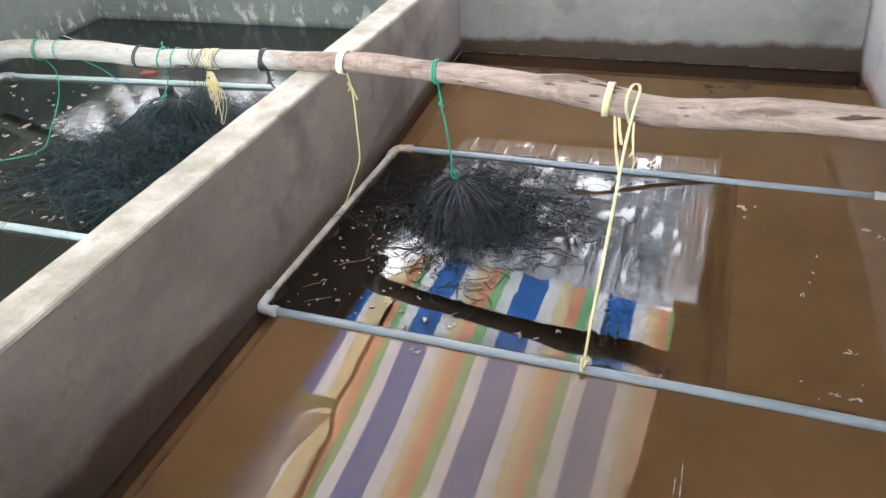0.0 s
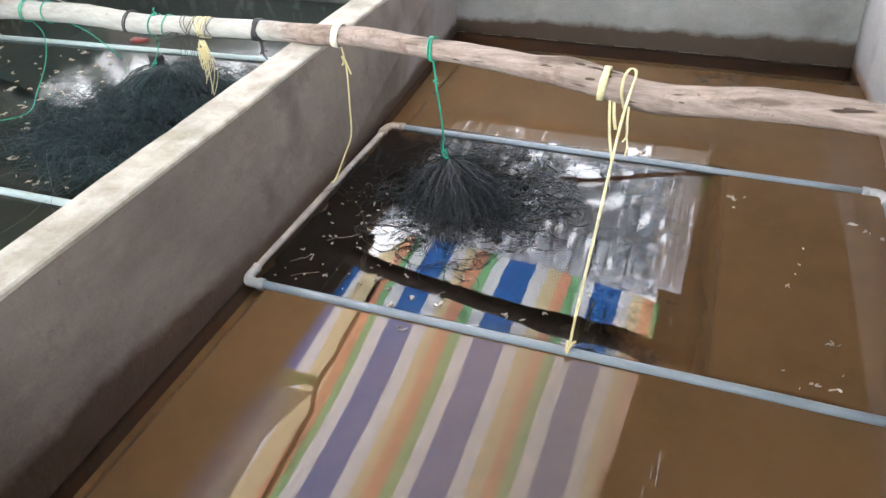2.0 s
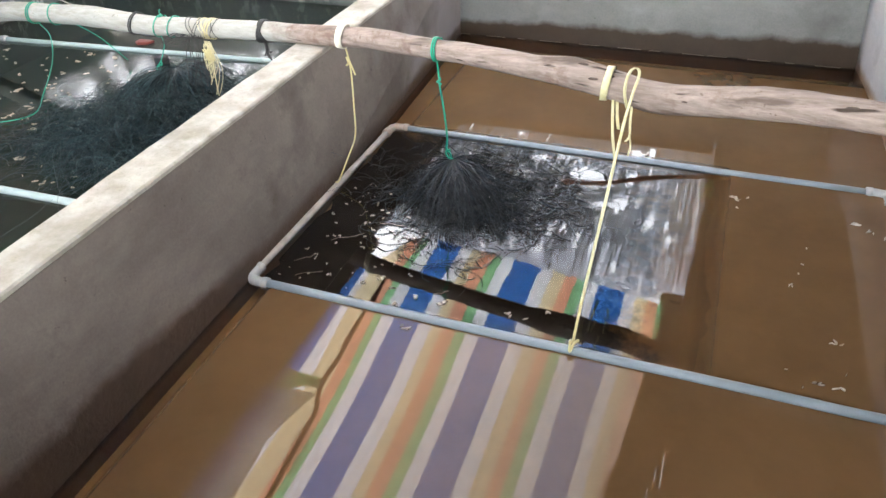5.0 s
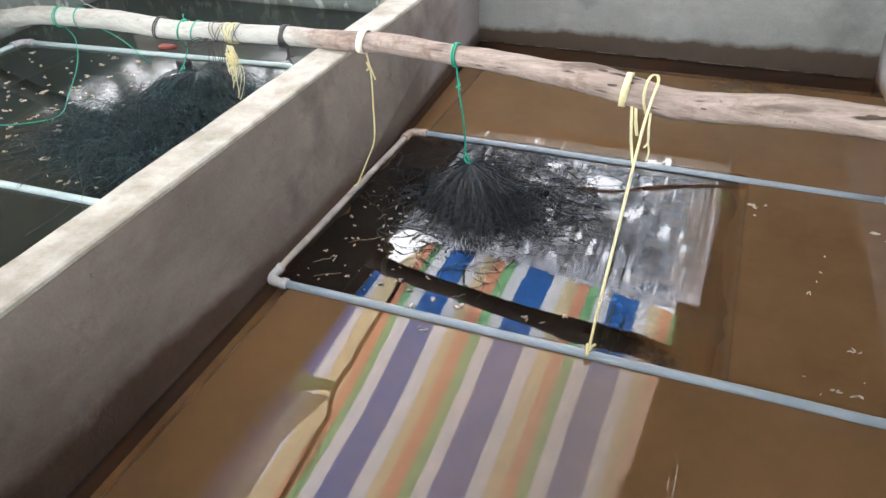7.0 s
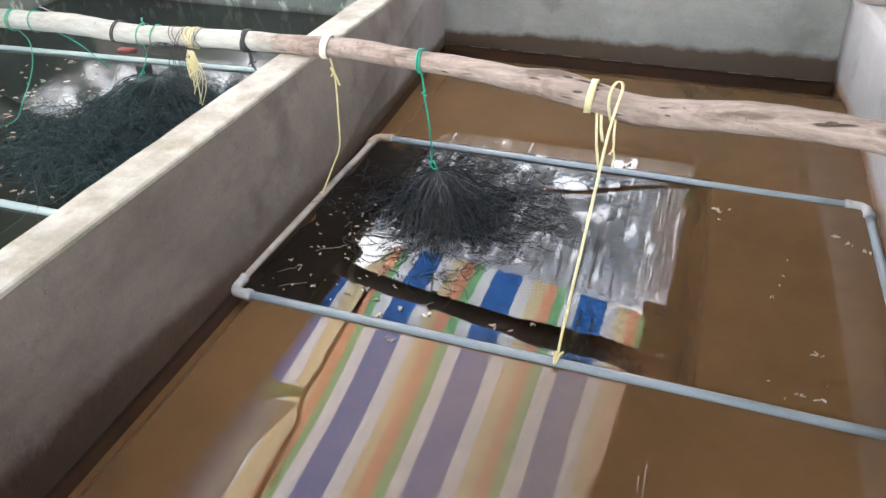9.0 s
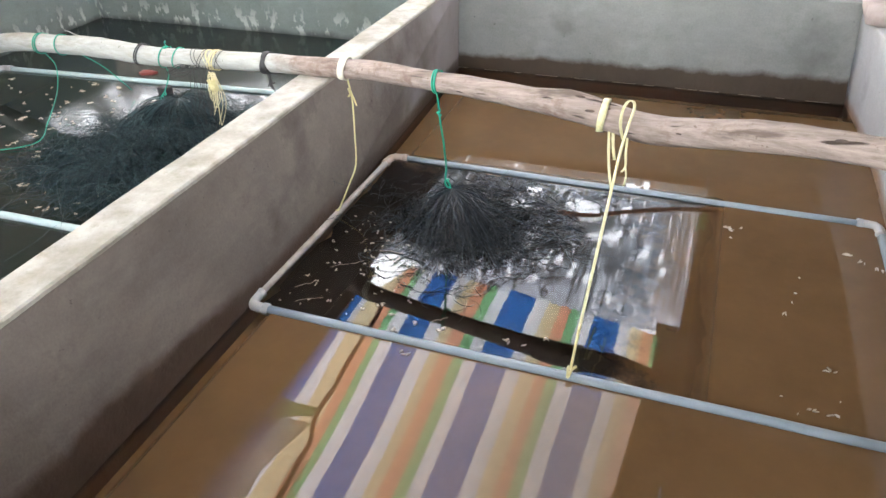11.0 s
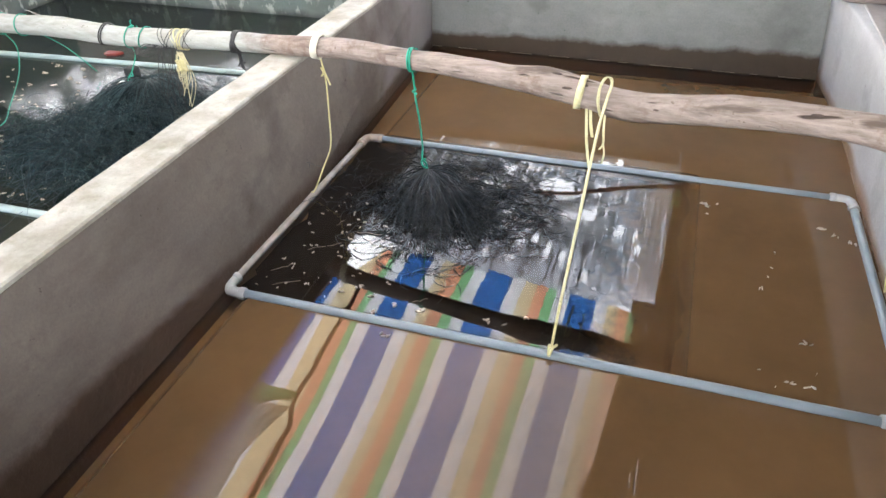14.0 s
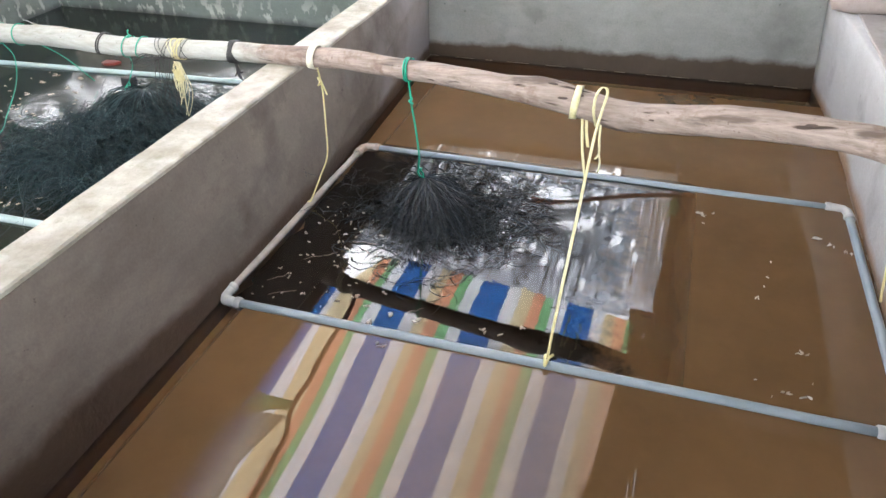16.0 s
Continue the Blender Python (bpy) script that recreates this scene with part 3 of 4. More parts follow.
RIPPLE_1 = ripple_patch(DISC_1, 0.0, 5, 0.000016, M_WATER, "small ring ripples on shiny brown water round the brush", ((0.70, 0.50), (0.77, 0.42), (0.645, 0.335), (0.61, 0.40)))
RIPPLE_2 = ripple_patch(DISC_2, LEVEL, 6, 0.00008, M_WATER_L, "small ripples on dark green water round the brush")



def scum_line(line, z, seed):
    """A thin broken line of pale scum where the water meets the wall."""
    b = bmesh.new()
    (x0, y0), (x1, y1) = line
    n = 150
    side = Vector((y0 - y1, x1 - x0, 0)).normalized() * 0.0022
    for k in range(n):
        if noise.noise((k * 0.13, seed, 0)) < -0.02:
            continue
        p = [Vector((x0 + (x1 - x0) * f, y0 + (y1 - y0) * f, z)) for f in (k / n, (k + 1) / n)]
        h = 0.0010 + 0.0012 * abs(noise.noise((k * 0.4, seed, 4)))
        vs = [b.verts.new(q) for q in (p[0] + side, p[1] + side, p[1] + side + Vector((0, 0, h)), p[0] + side + Vector((0, 0, h)), p[0] - side, p[1] - side)]
        b.faces.new(vs[:4])
        b.faces.new((vs[3], vs[2], vs[5], vs[4]))
    return structure(part("trim_scum_line", b, M_SCUM), "thin pale scum line at the water's edge")


scum_line([(-0.071, 1.73), (-0.0015, -0.96)], 0.0, 1)
scum_line([(1.47, 1.728), (-0.07, 1.728)], 0.0, 2)
scum_line([(1.4715, -0.9), (1.4715, 1.05)], 0.0, 3)

# ---- shed over the tanks: roof with two roof openings ----
ROOF = 1.8
bm = bmesh.new()
for r in (rect(-7, -3, -0.992, 1.12), rect(-7, 1.12, -0.992, 1.6), rect(-7, 1.6, -1.0, 1.8), rect(-7, 1.8, -1.02, 2.55), rect(1.132, -3, 1.246, 2.55), rect(1.252, -3, 1.394, 2.55), rect(1.399, -3, 1.57, 2.55), rect(1.576, -3, 4.2, 2.55), rect(0.925, -3, 1.02, -0.7), [(0.705, -0.695), (1.02, -0.695), (1.02, 1.95), (0.912, 1.95)], rect(0.92, 1.95, 1.02, 2.55), rect(1.024, -3, 1.044, 2.55), rect(1.0485, -3, 1.072, 2.55), rect(1.077, -3, 1.098, 2.55), rect(1.1025, -3, 1.128, 2.55), rect(-0.93, -3, 0.92, -0.7), rect(-2.6, 2.55, -1.1, 7), [(1.055, 2.55), (4.2, 2.55), (4.2, 7), (1.20, 7)],
          rect(-1.1, 4.54, 1.1, 7), [(-1.1, 4.46), (-0.98, 4.54), (-1.1, 4.54)], rect(-7, 2.55, -5.8, 7), rect(-5.8, 6.2, -2.6, 7), rect(-5.8, 2.55, -2.6, 3.2)):
    prism(bm, r, ROOF + 0.03, ROOF + 0.09)
slit = random.Random(17)
for x in (1.0212, 1.0472, 1.0755, 1.1012, 1.131):
    y = -3.0
    while y < 2.5:
        shut = slit.uniform(0.1, 0.5) if y > 1.7 else slit.uniform(0.35, 0.9)
        prism(bm, rect(x - 0.008, y, x + 0.008, min(2.55, y + shut)), ROOF + 0.091, ROOF + 0.1)
        y += shut + slit.uniform(0.05, 0.28)
structure(part("ceiling", bm, M_ROOF), "dark brown underside of the shed roof")
# Unseen wall, added to shut out the sky on the right.
structure(part("wall_unseen_east", prism(bmesh.new(), rect(4.1, -3, 4.2, 7), -0.62, ROOF + 0.03), M_UNSEEN_WALL), "plain unseen wall closing the shed")


def tarp():
    """Striped awning sheet hung flat under the roof opening, sagging a little."""
    stops = [(-1.0, "blue"), (-0.873, "white"), (-0.778, "yellow"), (-0.664, "orange"), (-0.603, "green"), (-0.559, "white"), (-0.486, "blue"), (-0.337, "white"),
             (-0.259, "yellow"), (-0.198, "orange"), (-0.121, "green"), (-0.062, "white"), (0.010, "blue"), (0.176, "white"), (0.253, "yellow"), (0.330, "orange"),
             (0.393, "green"), (0.449, "white"), (0.528, "blue"), (0.680, "white"), (0.745, "yellow"), (0.808, "orange"), (0.866, "green"), (0.930, "")]
    names = list(TARP)
    b = bmesh.new()
    cols, rows = [], 60
    xs = []
    for (a, c), (e, _) in zip(stops, stops[1:]):
        k = max(1, round((e - a) / 0.045))
        xs += [(a + (e - a) * i / k, c) for i in range(k)]
    xs.append((stops[-1][0], ""))
    grid = []
    for x, _ in xs:
        line = []
        for j in range(rows + 1):
            end = 2.55 - 0.12 * x - 0.08 * x * x + 0.012 * noise.noise((x * 6, 0, 4))
            end -= 0.30 * min(1.0, max(0.0, (-0.66 - x) / 0.1))
            y = -0.75 + (end + 0.75) * j / rows
            z = ROOF + 0.012 * noise.noise((x * 2.2, y * 2.0, 0)) + 0.004 * noise.noise((x * 9, y * 5, 3))
            pull = min(1.0, max(0.0, (y - 0.75) / 1.35))
            slant = (0.1 * x - 0.042) * (1 - 0.8 * min(1.0, max(0.0, (-0.76 - x) / 0.16))) * pull * pull * (3 - 2 * pull) + 0.007 * noise.noise((x * 1.2, y * 2.6, 2))
            ragged = 0.006 * noise.noise((0, y * 6, 5))
            qx = max(-0.985 + ragged, min(x + slant, 0.77 + 0.078 * y + ragged))
            line.append(b.verts.new((qx, y, z)))
        grid.append(line)
    for i in range(len(xs) - 1):
        for j in range(rows):
            f = b.faces.new((grid[i][j], grid[i][j + 1], grid[i + 1][j + 1], grid[i + 1][j]))
            f.material_index, f.smooth = names.index(xs[i][1]), True
    ob = part("tarpaulin", b, [TARP[k] for k in names])
    return tagged(ob, "striped blue, white, yellow, orange and green woven tarpaulin under the roof", "tarpaulin")


tarp()

b = bmesh.new()
flap = [(-1.0, 1.06), (-0.80, 1.07), (-0.70, 1.075), (-0.765, 0.84), (-0.787, 0.716), (-0.772, 0.59), (-0.74, 0.1), (-1.0, 0.1), (-1.0, 0.6)]
centre = b.verts.new((-0.87, 0.7, ROOF - 0.032))
rim = [b.verts.new((x, y, ROOF - 0.028)) for x, y in flap]
for i in range(len(rim)):
    b.faces.new((centre, rim[i], rim[(i + 1) % len(rim)]))
tagged(smooth(part("tarpaulin_flap", b, TARP["grey"])), "thin grey folded flap hanging under the striped tarpaulin", "tarpaulin")

b = bmesh.new()
for x, y, z in ((-0.945, 1.178, 0), (-0.86, 1.166, 0), (-0.705, 1.166, 0), (-0.70, 1.085, -0.012), (-0.75, 1.08, -0.016), (-0.85, 1.018, -0.02), (-0.93, 1.01, -0.01)):
    b.verts.new((x, y, ROOF - 0.05 + z))
b.verts.ensure_lookup_table()
b.faces.new(b.verts[:])
tagged(part("tarpaulin_scrap", b, M_SCRAP), "small green tarpaulin corner folded back under the sheet", "tarpaulin")


def in_hole(x, y, holes):
    wob = 1.35 + 0.7 * noise.noise((x * 7, y * 7, 1)) + 0.5 * noise.noise((x * 20, y * 20, 1))
    return any(((x - hx) / rx) ** 2 + ((y - hy) / ry) ** 2 < wob for hx, hy, rx, ry in holes)


def lath_panel(x0, x1, y0, y1, step, seed, group, holes, ragged=0.03):
    """Slatted roof light: thin laths side by side with uneven gaps, broken away over the holes."""
    rnd = random.Random(seed)
    top = thing("slatted_roof_panel", "weathered dark slatted panel with gaps, closing the roof opening", "roof panel", group)
    top.location = (0, 0, ROOF + 0.07)
    x = x0
    while x < x1:
        w = step * rnd.uniform(0.2, 0.5)
        drift, start = rnd.uniform(-0.005, 0.005), y0 + rnd.uniform(0, ragged)
        b = bmesh.new()
        y, begin = start, None
        while y < y1 + 0.03:
            gone = in_hole(x, y, holes) or y >= y1
            if not gone and begin is None:
                begin = y
            if gone and begin is not None:
                d0, d1 = drift * (begin - y0), drift * (y - y0)
                prism(b, [(x + d0, begin), (x + w + d0, begin), (x + w + d1, y), (x + d1, y)], 0, 0.012)
                begin = None
            y += 0.03
        part("slat", b, M_LATH, top)
        x += step * rnd.uniform(0.8, 1.2)
    return top


def roof_film(x0, x1, y0, y1, holes, step, long=None, mat=M_FILM):
    """Dirty translucent roof sheet with torn holes."""
    long = long or step
    nx, ny = round((x1 - x0) / step), round((y1 - y0) / long)
    verts = [(x0 + step * i, y0 + long * j, ROOF + 0.105 + 0.006 * noise.noise((step * i * 25, long * j * 4, 0))) for i in range(nx + 1) for j in range(ny + 1)]
    faces = []
    for i in range(nx):
        x = x0 + step * (i + 0.5)
        close = [q for q in holes if abs(x - q[0]) < 1.7 * q[2]]
        for j in range(ny):
            if not close or not in_hole(x, y0 + long * (j + 0.5), close):
                k = i * (ny + 1) + j
                faces.append((k, k + ny + 1, k + ny + 2, k + 1))
    me = bpy.data.meshes.new("roof_sheet")
    me.from_pydata(verts, [], faces)
    me.materials.append(mat)
    return tagged(new("roof_sheet", me), "dirty grey translucent roof sheet with torn holes", "roof sheet", "roof sheets")


def leaf_blockers(x0, x1, y0, y1, count, holes, seed, above=0.13, scale=1.0):
    """Unseen fallen leaves, added over the roof to block the sky, with bare patches."""
    rnd = random.Random(seed)
    verts, faces = [], []
    z = ROOF + above
    made = 0
    while made < count:
        x, y = rnd.uniform(x0, x1), rnd.uniform(y0, y1)
        inside = False
        for hx, hy, rx, ry in holes:
            wob = 1.3 + 0.7 * noise.noise((x * 6, y * 6, 1))
            if ((x - hx) / rx) ** 2 + ((y - hy) / ry) ** 2 < wob:
                inside = True
        if inside or noise.noise((x * 4.5, y * 2.2, 9)) > 0.42:
            continue
        made += 1
        a, l, w = rnd.uniform(0, 6.28), scale * rnd.uniform(0.04, 0.09), scale * rnd.uniform(0.015, 0.032)
        c, s, zz = math.cos(a), math.sin(a), z + rnd.uniform(0, 0.06) * scale
        i = len(verts)
        for u, v, h in ((-l, 0, 0), (0, w, 0.01), (l, 0, 0), (0, -w, 0.01)):
            verts.append((x + u * c - v * s, y + u * s + v * c, zz + h))
        faces.append((i, i + 1, i + 2, i + 3))
    me = bpy.data.meshes.new("leaf_blockers")
    me.from_pydata(verts, [], faces)
    me.materials.append(M_LEAF)
    ob = new("leaf_blockers", me)
    return tagged(ob, "dark fallen leaves added over the roof to block the sky", "leaves", "", "stuff")


HOLES = [(0.17, 3.92, 0.10, 0.13), (0.28, 3.87, 0.12, 0.11), (0.55, 4.33, 0.06, 0.10), (0.49, 4.42, 0.06, 0.04), (0.62, 4.42, 0.035, 0.10), (0.52, 3.94, 0.028, 0.11), (0.40, 3.52, 0.09, 0.06), (0.50, 3.58, 0.05, 0.11),
         (0.75, 3.42, 0.022, 0.10), (0.72, 3.34, 0.018, 0.07), (0.86, 3.38, 0.014, 0.08), (0.89, 3.2, 0.018, 0.07), (0.285, 3.02, 0.016, 0.11), (0.144, 4.28, 0.022, 0.05), (-0.52, 4.49, 0.075, 0.03),
         (-0.93, 2.62, 0.2, 0.2), (-0.80, 2.40, 0.13, 0.12), (-0.25, 4.1, 0.06, 0.07), (-0.5, 3.5, 0.05, 0.14), (-0.1, 3.4, 0.04, 0.12), (-0.6, 2.95, 0.05, 0.08), (0.08, 3.12, 0.02, 0.07), (0.17, 3.15, 0.02, 0.06),
         (-0.15, 4.3, 0.05, 0.05), (-0.05, 4.18, 0.06, 0.04), (-0.3, 3.85, 0.08, 0.05), (0.58, 2.8, 0.02, 0.06), (0.05, 2.85, 0.03, 0.04), (0.4, 3.0, 0.02, 0.06)]
streak = random.Random(29)
TEARS = [(streak.uniform(-1.0, 1.15), streak.uniform(2.6, 4.5), streak.uniform(0.003, 0.0065), streak.uniform(0.02, 0.13)) for _ in range(170)]
lath_panel(-1.1, 1.16, 2.60, 4.72, 0.0205, 3, "roof panels", HOLES, 0.55)
chip = random.Random(71)
HOLES_L = [(chip.gauss(-3.4, 0.2), chip.gauss(4.8, 0.22), chip.uniform(0.03, 0.10), chip.uniform(0.03, 0.10)) for _ in range(30)]
HOLES_L += [(chip.uniform(-5.5, -4.0), chip.uniform(3.4, 4.7), chip.uniform(0.03, 0.09), chip.uniform(0.03, 0.09)) for _ in range(52)]
lath_panel(-5.8, -2.6, 3.2, 6.2, 0.05, 4, "roof panels", HOLES_L)
roof_film(-1.2, 1.26, 2.56, 4.85, HOLES + TEARS, 0.006, 0.016)
roof_film(-5.8, -2.6, 3.2, 6.2, HOLES_L, 0.03, None, M_FILM_DIM)
leaf_blockers(-1.15, 1.2, 2.86, 4.6, 260, HOLES, 11, 0.13, 0.6)
leaf_blockers(-0.9, 0.84, 0.3, 2.45, 45, [], 13, 0.012, 0.22)
leaf_blockers(-5.9, -2.5, 3.1, 6.3, 1200, HOLES_L, 12)

for pts, r in ((((-0.76, 2.12, 0), (-0.741, 1.971, 0), (-0.737, 1.778, 0), (-0.727, 1.503, 0), (-0.703, 1.347, 0), (-0.712, 1.233, 0), (-0.69, 1.071, 0), (-0.643, 0.96, 0), (-0.636, 0.84, 0), (-0.618, 0.62, 0), (-0.59, 0.2, 0)), 0.014),
               (((0.05, 3.62, 0.02), (0.141, 3.625, 0.02), (0.311, 3.656, 0.02), (0.632, 3.82, 0.02), (0.9, 3.93, 0.02), (1.132, 3.996, 0.02), (1.3, 4.03, 0.02)), 0.017)):
    b = sweep(bmesh.new(), [(x + 0.006 * noise.noise((x * 9, y * 9, 0)), y, ROOF - 0.03 + z) for x, y, z in curve_through(pts, 6)], lambda i, q=r: q * (1 + 0.3 * noise.noise((i * 0.7, q * 50, 0))), 7)
    tagged(smooth(part("stick", b, M_STICK)), "crooked dark stick holding up the roof sheet", "stick", "roof sticks")

stitch = random.Random(63)
b = bmesh.new()
for k in range(17):
    y = 0.585 + 0.017 * k
    for side in (-1, 1):
        if stitch.random() < 0.15:
            continue
        x = -0.612 - 0.11 * (y - 0.6) + side * 0.012
        l = stitch.uniform(0.016, 0.03)
        sweep(b, [(x, y, ROOF - 0.022), (x + side * l, y + 0.006, ROOF - 0.018), (x + side * (l + 0.004), y + 0.005, ROOF - 0.008)], 0.0028, 5)
tagged(part("seam_stitching", b, TARP["white"]), "white thread stitches along the tarpaulin's seam", "stitching", "", "stuff")

b = bmesh.new()
rnd = random.Random(61)
for k in range(26):
    x, y, a = 1.095 + rnd.uniform(-0.03, 0.03), 3.81 + rnd.uniform(-0.1, 0.1), rnd.uniform(0, 6.28)
    l, w, z = rnd.uniform(0.025, 0.055), rnd.uniform(0.012, 0.022), ROOF + rnd.uniform(-0.03, 0.02)
    c, s = math.cos(a), math.sin(a)
    b.faces.new([b.verts.new((x + u * c - v * s, y + u * s + v * c, z + h)) for u, v, h in ((-l, 0, 0), (0, w, 0.008), (l, 0, 0), (0, -w, 0.008))])
tagged(part("leaf_sprig", b, M_SPRIG), "small fresh green leaf sprig hanging at the roof edge", "leaves")

# ---- wooden pole across both tanks ----
POLE = [(-2.5, 0.15, 0.036), (-1.80, 0.22, 0.035), (-1.514, 0.270, 0.034), (-1.269, 0.292, 0.0322), (-1.036, 0.312, 0.0345), (-0.777, 0.317, 0.0312), (-0.535, 0.340, 0.0272), (-0.269, 0.367, 0.0275),
        (-0.115, 0.3785, 0.0275), (0.0, 0.390, 0.0270), (0.113, 0.398, 0.0272), (0.248, 0.396, 0.0258), (0.408, 0.398, 0.0268), (0.557, 0.394, 0.0290), (0.641, 0.394, 0.0370),
        (0.751, 0.3815, 0.0335), (0.843, 0.370, 0.0335), (0.954, 0.382, 0.0328), (1.055, 0.397, 0.0348), (1.176, 0.405, 0.0322), (1.279, 0.407, 0.0318), (1.346, 0.403, 0.0355), (1.47, 0.378, 0.036), (1.75, 0.374, 0.036)]


def pole_y(x):
    return 0.595 - 0.15 * x


def pole_at(x):
    """Centre and radius of the pole at x."""
    for (a, za, ra), (b, zb, rb) in zip(POLE, POLE[1:]):
        if a <= x <= b:
            f = (x - a) / (b - a)
            return Vector((x, pole_y(x), za + (zb - za) * f)), ra + (rb - ra) * f


def pole():
    axis = curve_through([(x, pole_y(x), z) for x, z, r in POLE], 10)
    sides = 22
    b = bmesh.new()
    rings = []
    for p in axis:
        _, r = pole_at(min(max(p.x, -2.49), 1.74))
        ring = []
        for k in range(sides):
            a = 2 * math.pi * k / sides
            q = r * (1 + 0.08 * noise.noise((p.x * 5, math.cos(a), math.sin(a))) + 0.05 * noise.noise((p.x * 18, 2 * math.cos(a), 2 * math.sin(a))))
            ring.append(b.verts.new((p.x + 0.18 * q * math.cos(a), p.y + q * math.cos(a), p.z + q * math.sin(a))))
        rings.append(ring)
    for u, v in zip(rings, rings[1:]):
        for k in range(sides):
            b.faces.new((u[k], u[(k + 1) % sides], v[(k + 1) % sides], v[k]))
    b.faces.new(rings[0]), b.faces.new(rings[-1][::-1])
    bmesh.ops.recalc_face_normals(b, faces=b.faces)
    top = thing("wooden_pole", "long crooked peeled wooden pole laid across the tank walls", "pole")
    smooth(part("trunk", b, M_POLE, top))
    for x, a, r in ((0.668, 1.9, 0.009), (0.70, 2.7, 0.008), (0.735, 2.2, 0.007), (1.22, 2.4, 0.010), (0.905, 2.9, 0.005), (0.98, 2.6, 0.004)):
        c, rr = pole_at(x)
        b = bmesh.new()
        bmesh.ops.create_uvsphere(b, u_segments=10, v_segments=6, radius=1.0)
        m = Matrix.Translation((x, c.y + rr * 0.95 * math.cos(a), c.z + rr * 0.95 * math.sin(a))) @ Matrix.Diagonal((r * 1.7, r * 0.45, r * 0.45, 1))
        bmesh.ops.transform(b, matrix=m, verts=b.verts)
        smooth(part("knot", b, M_KNOT, top, "dark knot"))
    c, rr = pole_at(-1.17)
    part("splinter", sweep(bmesh.new(), [(-1.12, c.y, c.z + rr * 0.98), (-1.15, c.y, c.z + rr + 0.006), (-1.175, c.y - 0.002, c.z + rr + 0.016), (-1.19, c.y - 0.002, c.z + rr + 0.018)], lambda i: 0.003 - 0.0006 * i, 5), M_POLE, top, "raised pale splinter")
    return top


pole()


# ---- floating frames of plastic pipe ----
def pipe_frame(corners, z, mats, label, joints):
    top = thing("pipe_frame", label, "pipe frame", "floating pipe frames")
    pts = [Vector((x, y, z)) for x, y in corners]
    for i, a in enumerate(pts):
        c = pts[(i + 1) % len(pts)]
        d = (c - a).normalized()
        sag = [a + d * 0.03 + (c - a - d * 0.06) * k / 10 for k in range(11)]
        sag = [p + Vector((0.002 * noise.noise((k * 0.6, i, 0)), 0.002 * noise.noise((k * 0.6, i, 5)), 0)) for k, p in enumerate(sag)]
        smooth(part("pipe", sweep(bmesh.new(), sag, 0.0109 if i < 2 else 0.0099, 14), mats[i], top))
        before = (pts[i - 1] - a).normalized()
        arc = [a + before * 0.055, a + before * 0.03, a + before * 0.012 + d * 0.003, a + before * 0.003 + d * 0.012, a + d * 0.03, a + d * 0.055]
        mat = M_FITTING_TAN if i == joints else M_FITTING
        elbow = smooth(part("elbow", sweep(bmesh.new(), arc, lambda k: 0.0132, 14), mat, top, "stained tan elbow fitting" if i == joints else "pale grey elbow fitting"))
        for u in (before, d):
            smooth(part("collar", sweep(bmesh.new(), [a + u * q for q in (0.040, 0.0415, 0.0545, 0.056)], lambda k: 0.0149 if k in (1, 2) else 0.0135, 14), mat, elbow))
    return top


pipe_frame([(-0.009, -0.004), (1.456, 0.0), (1.451, 0.838), (0.001, 0.842)], 0.0015, [M_PIPE, M_PIPE, M_PIPE, M_PIPE_DIRTY], "grey plastic pipe frame floating on brown water", 3)
pipe_frame([(-1.86, 0.03), (-0.24, 0.06), (-0.25, 1.085), (-1.86, 0.985)], LEVEL + 0.004, [M_PIPE_L, M_PIPE_L, M_PIPE_L, M_PIPE_L], "pale grey plastic pipe frame floating on green water", 4)


# ---- spawning brushes of nylon bristle ----
def bristles(centre, count, reach, drape, seed, rise, thick, wide=0.8):
    """Bristles that leave the knot, arch over and hang out on the water, most of them towards drape."""
    rnd = random.Random(seed)
    b = bmesh.new()
    cx, cy, cz = centre
    for i in range(count):
        off = rnd.gauss(0, wide) if i % 9 else rnd.uniform(-math.pi, math.pi)
        a = drape + off
        l = reach * rnd.uniform(0.45, 1.0) * (0.62 + 0.38 * math.cos(off))
        ex, ey = math.cos(a) * l, math.sin(a) * l
        up = rise * rnd.uniform(0.2, 1.0)
        bend, curl = rnd.uniform(-0.35, 0.35), rnd.uniform(0.0, 0.14)
        jx, jy = rnd.gauss(0, 0.010), rnd.gauss(0, 0.008)
        pts = []
        for k in range(11):
            s = k / 10
            z = cz * (1 - s) ** 1.5 + up * math.sin(min(1, s * 1.25) * math.pi) * 0.7 + 0.002
            side = bend * l * s * s * 0.7
            wob = curl * s * s
            pts.append((cx + jx * min(1, 4 * s) + ex * s - math.sin(a) * side + wob * noise.noise((i * 3.1, k * 0.7, 0)), cy + jy * min(1, 4 * s) + ey * s + math.cos(a) * side + wob * noise.noise((i * 3.1, k * 0.7, 7)), max(z, 0.001 + 0.004 * rnd.random())))
        w = thick * rnd.uniform(0.75, 1.2)
        sweep(b, pts, lambda k: w * (1 - 0.05 * k), 4, False)
    return b


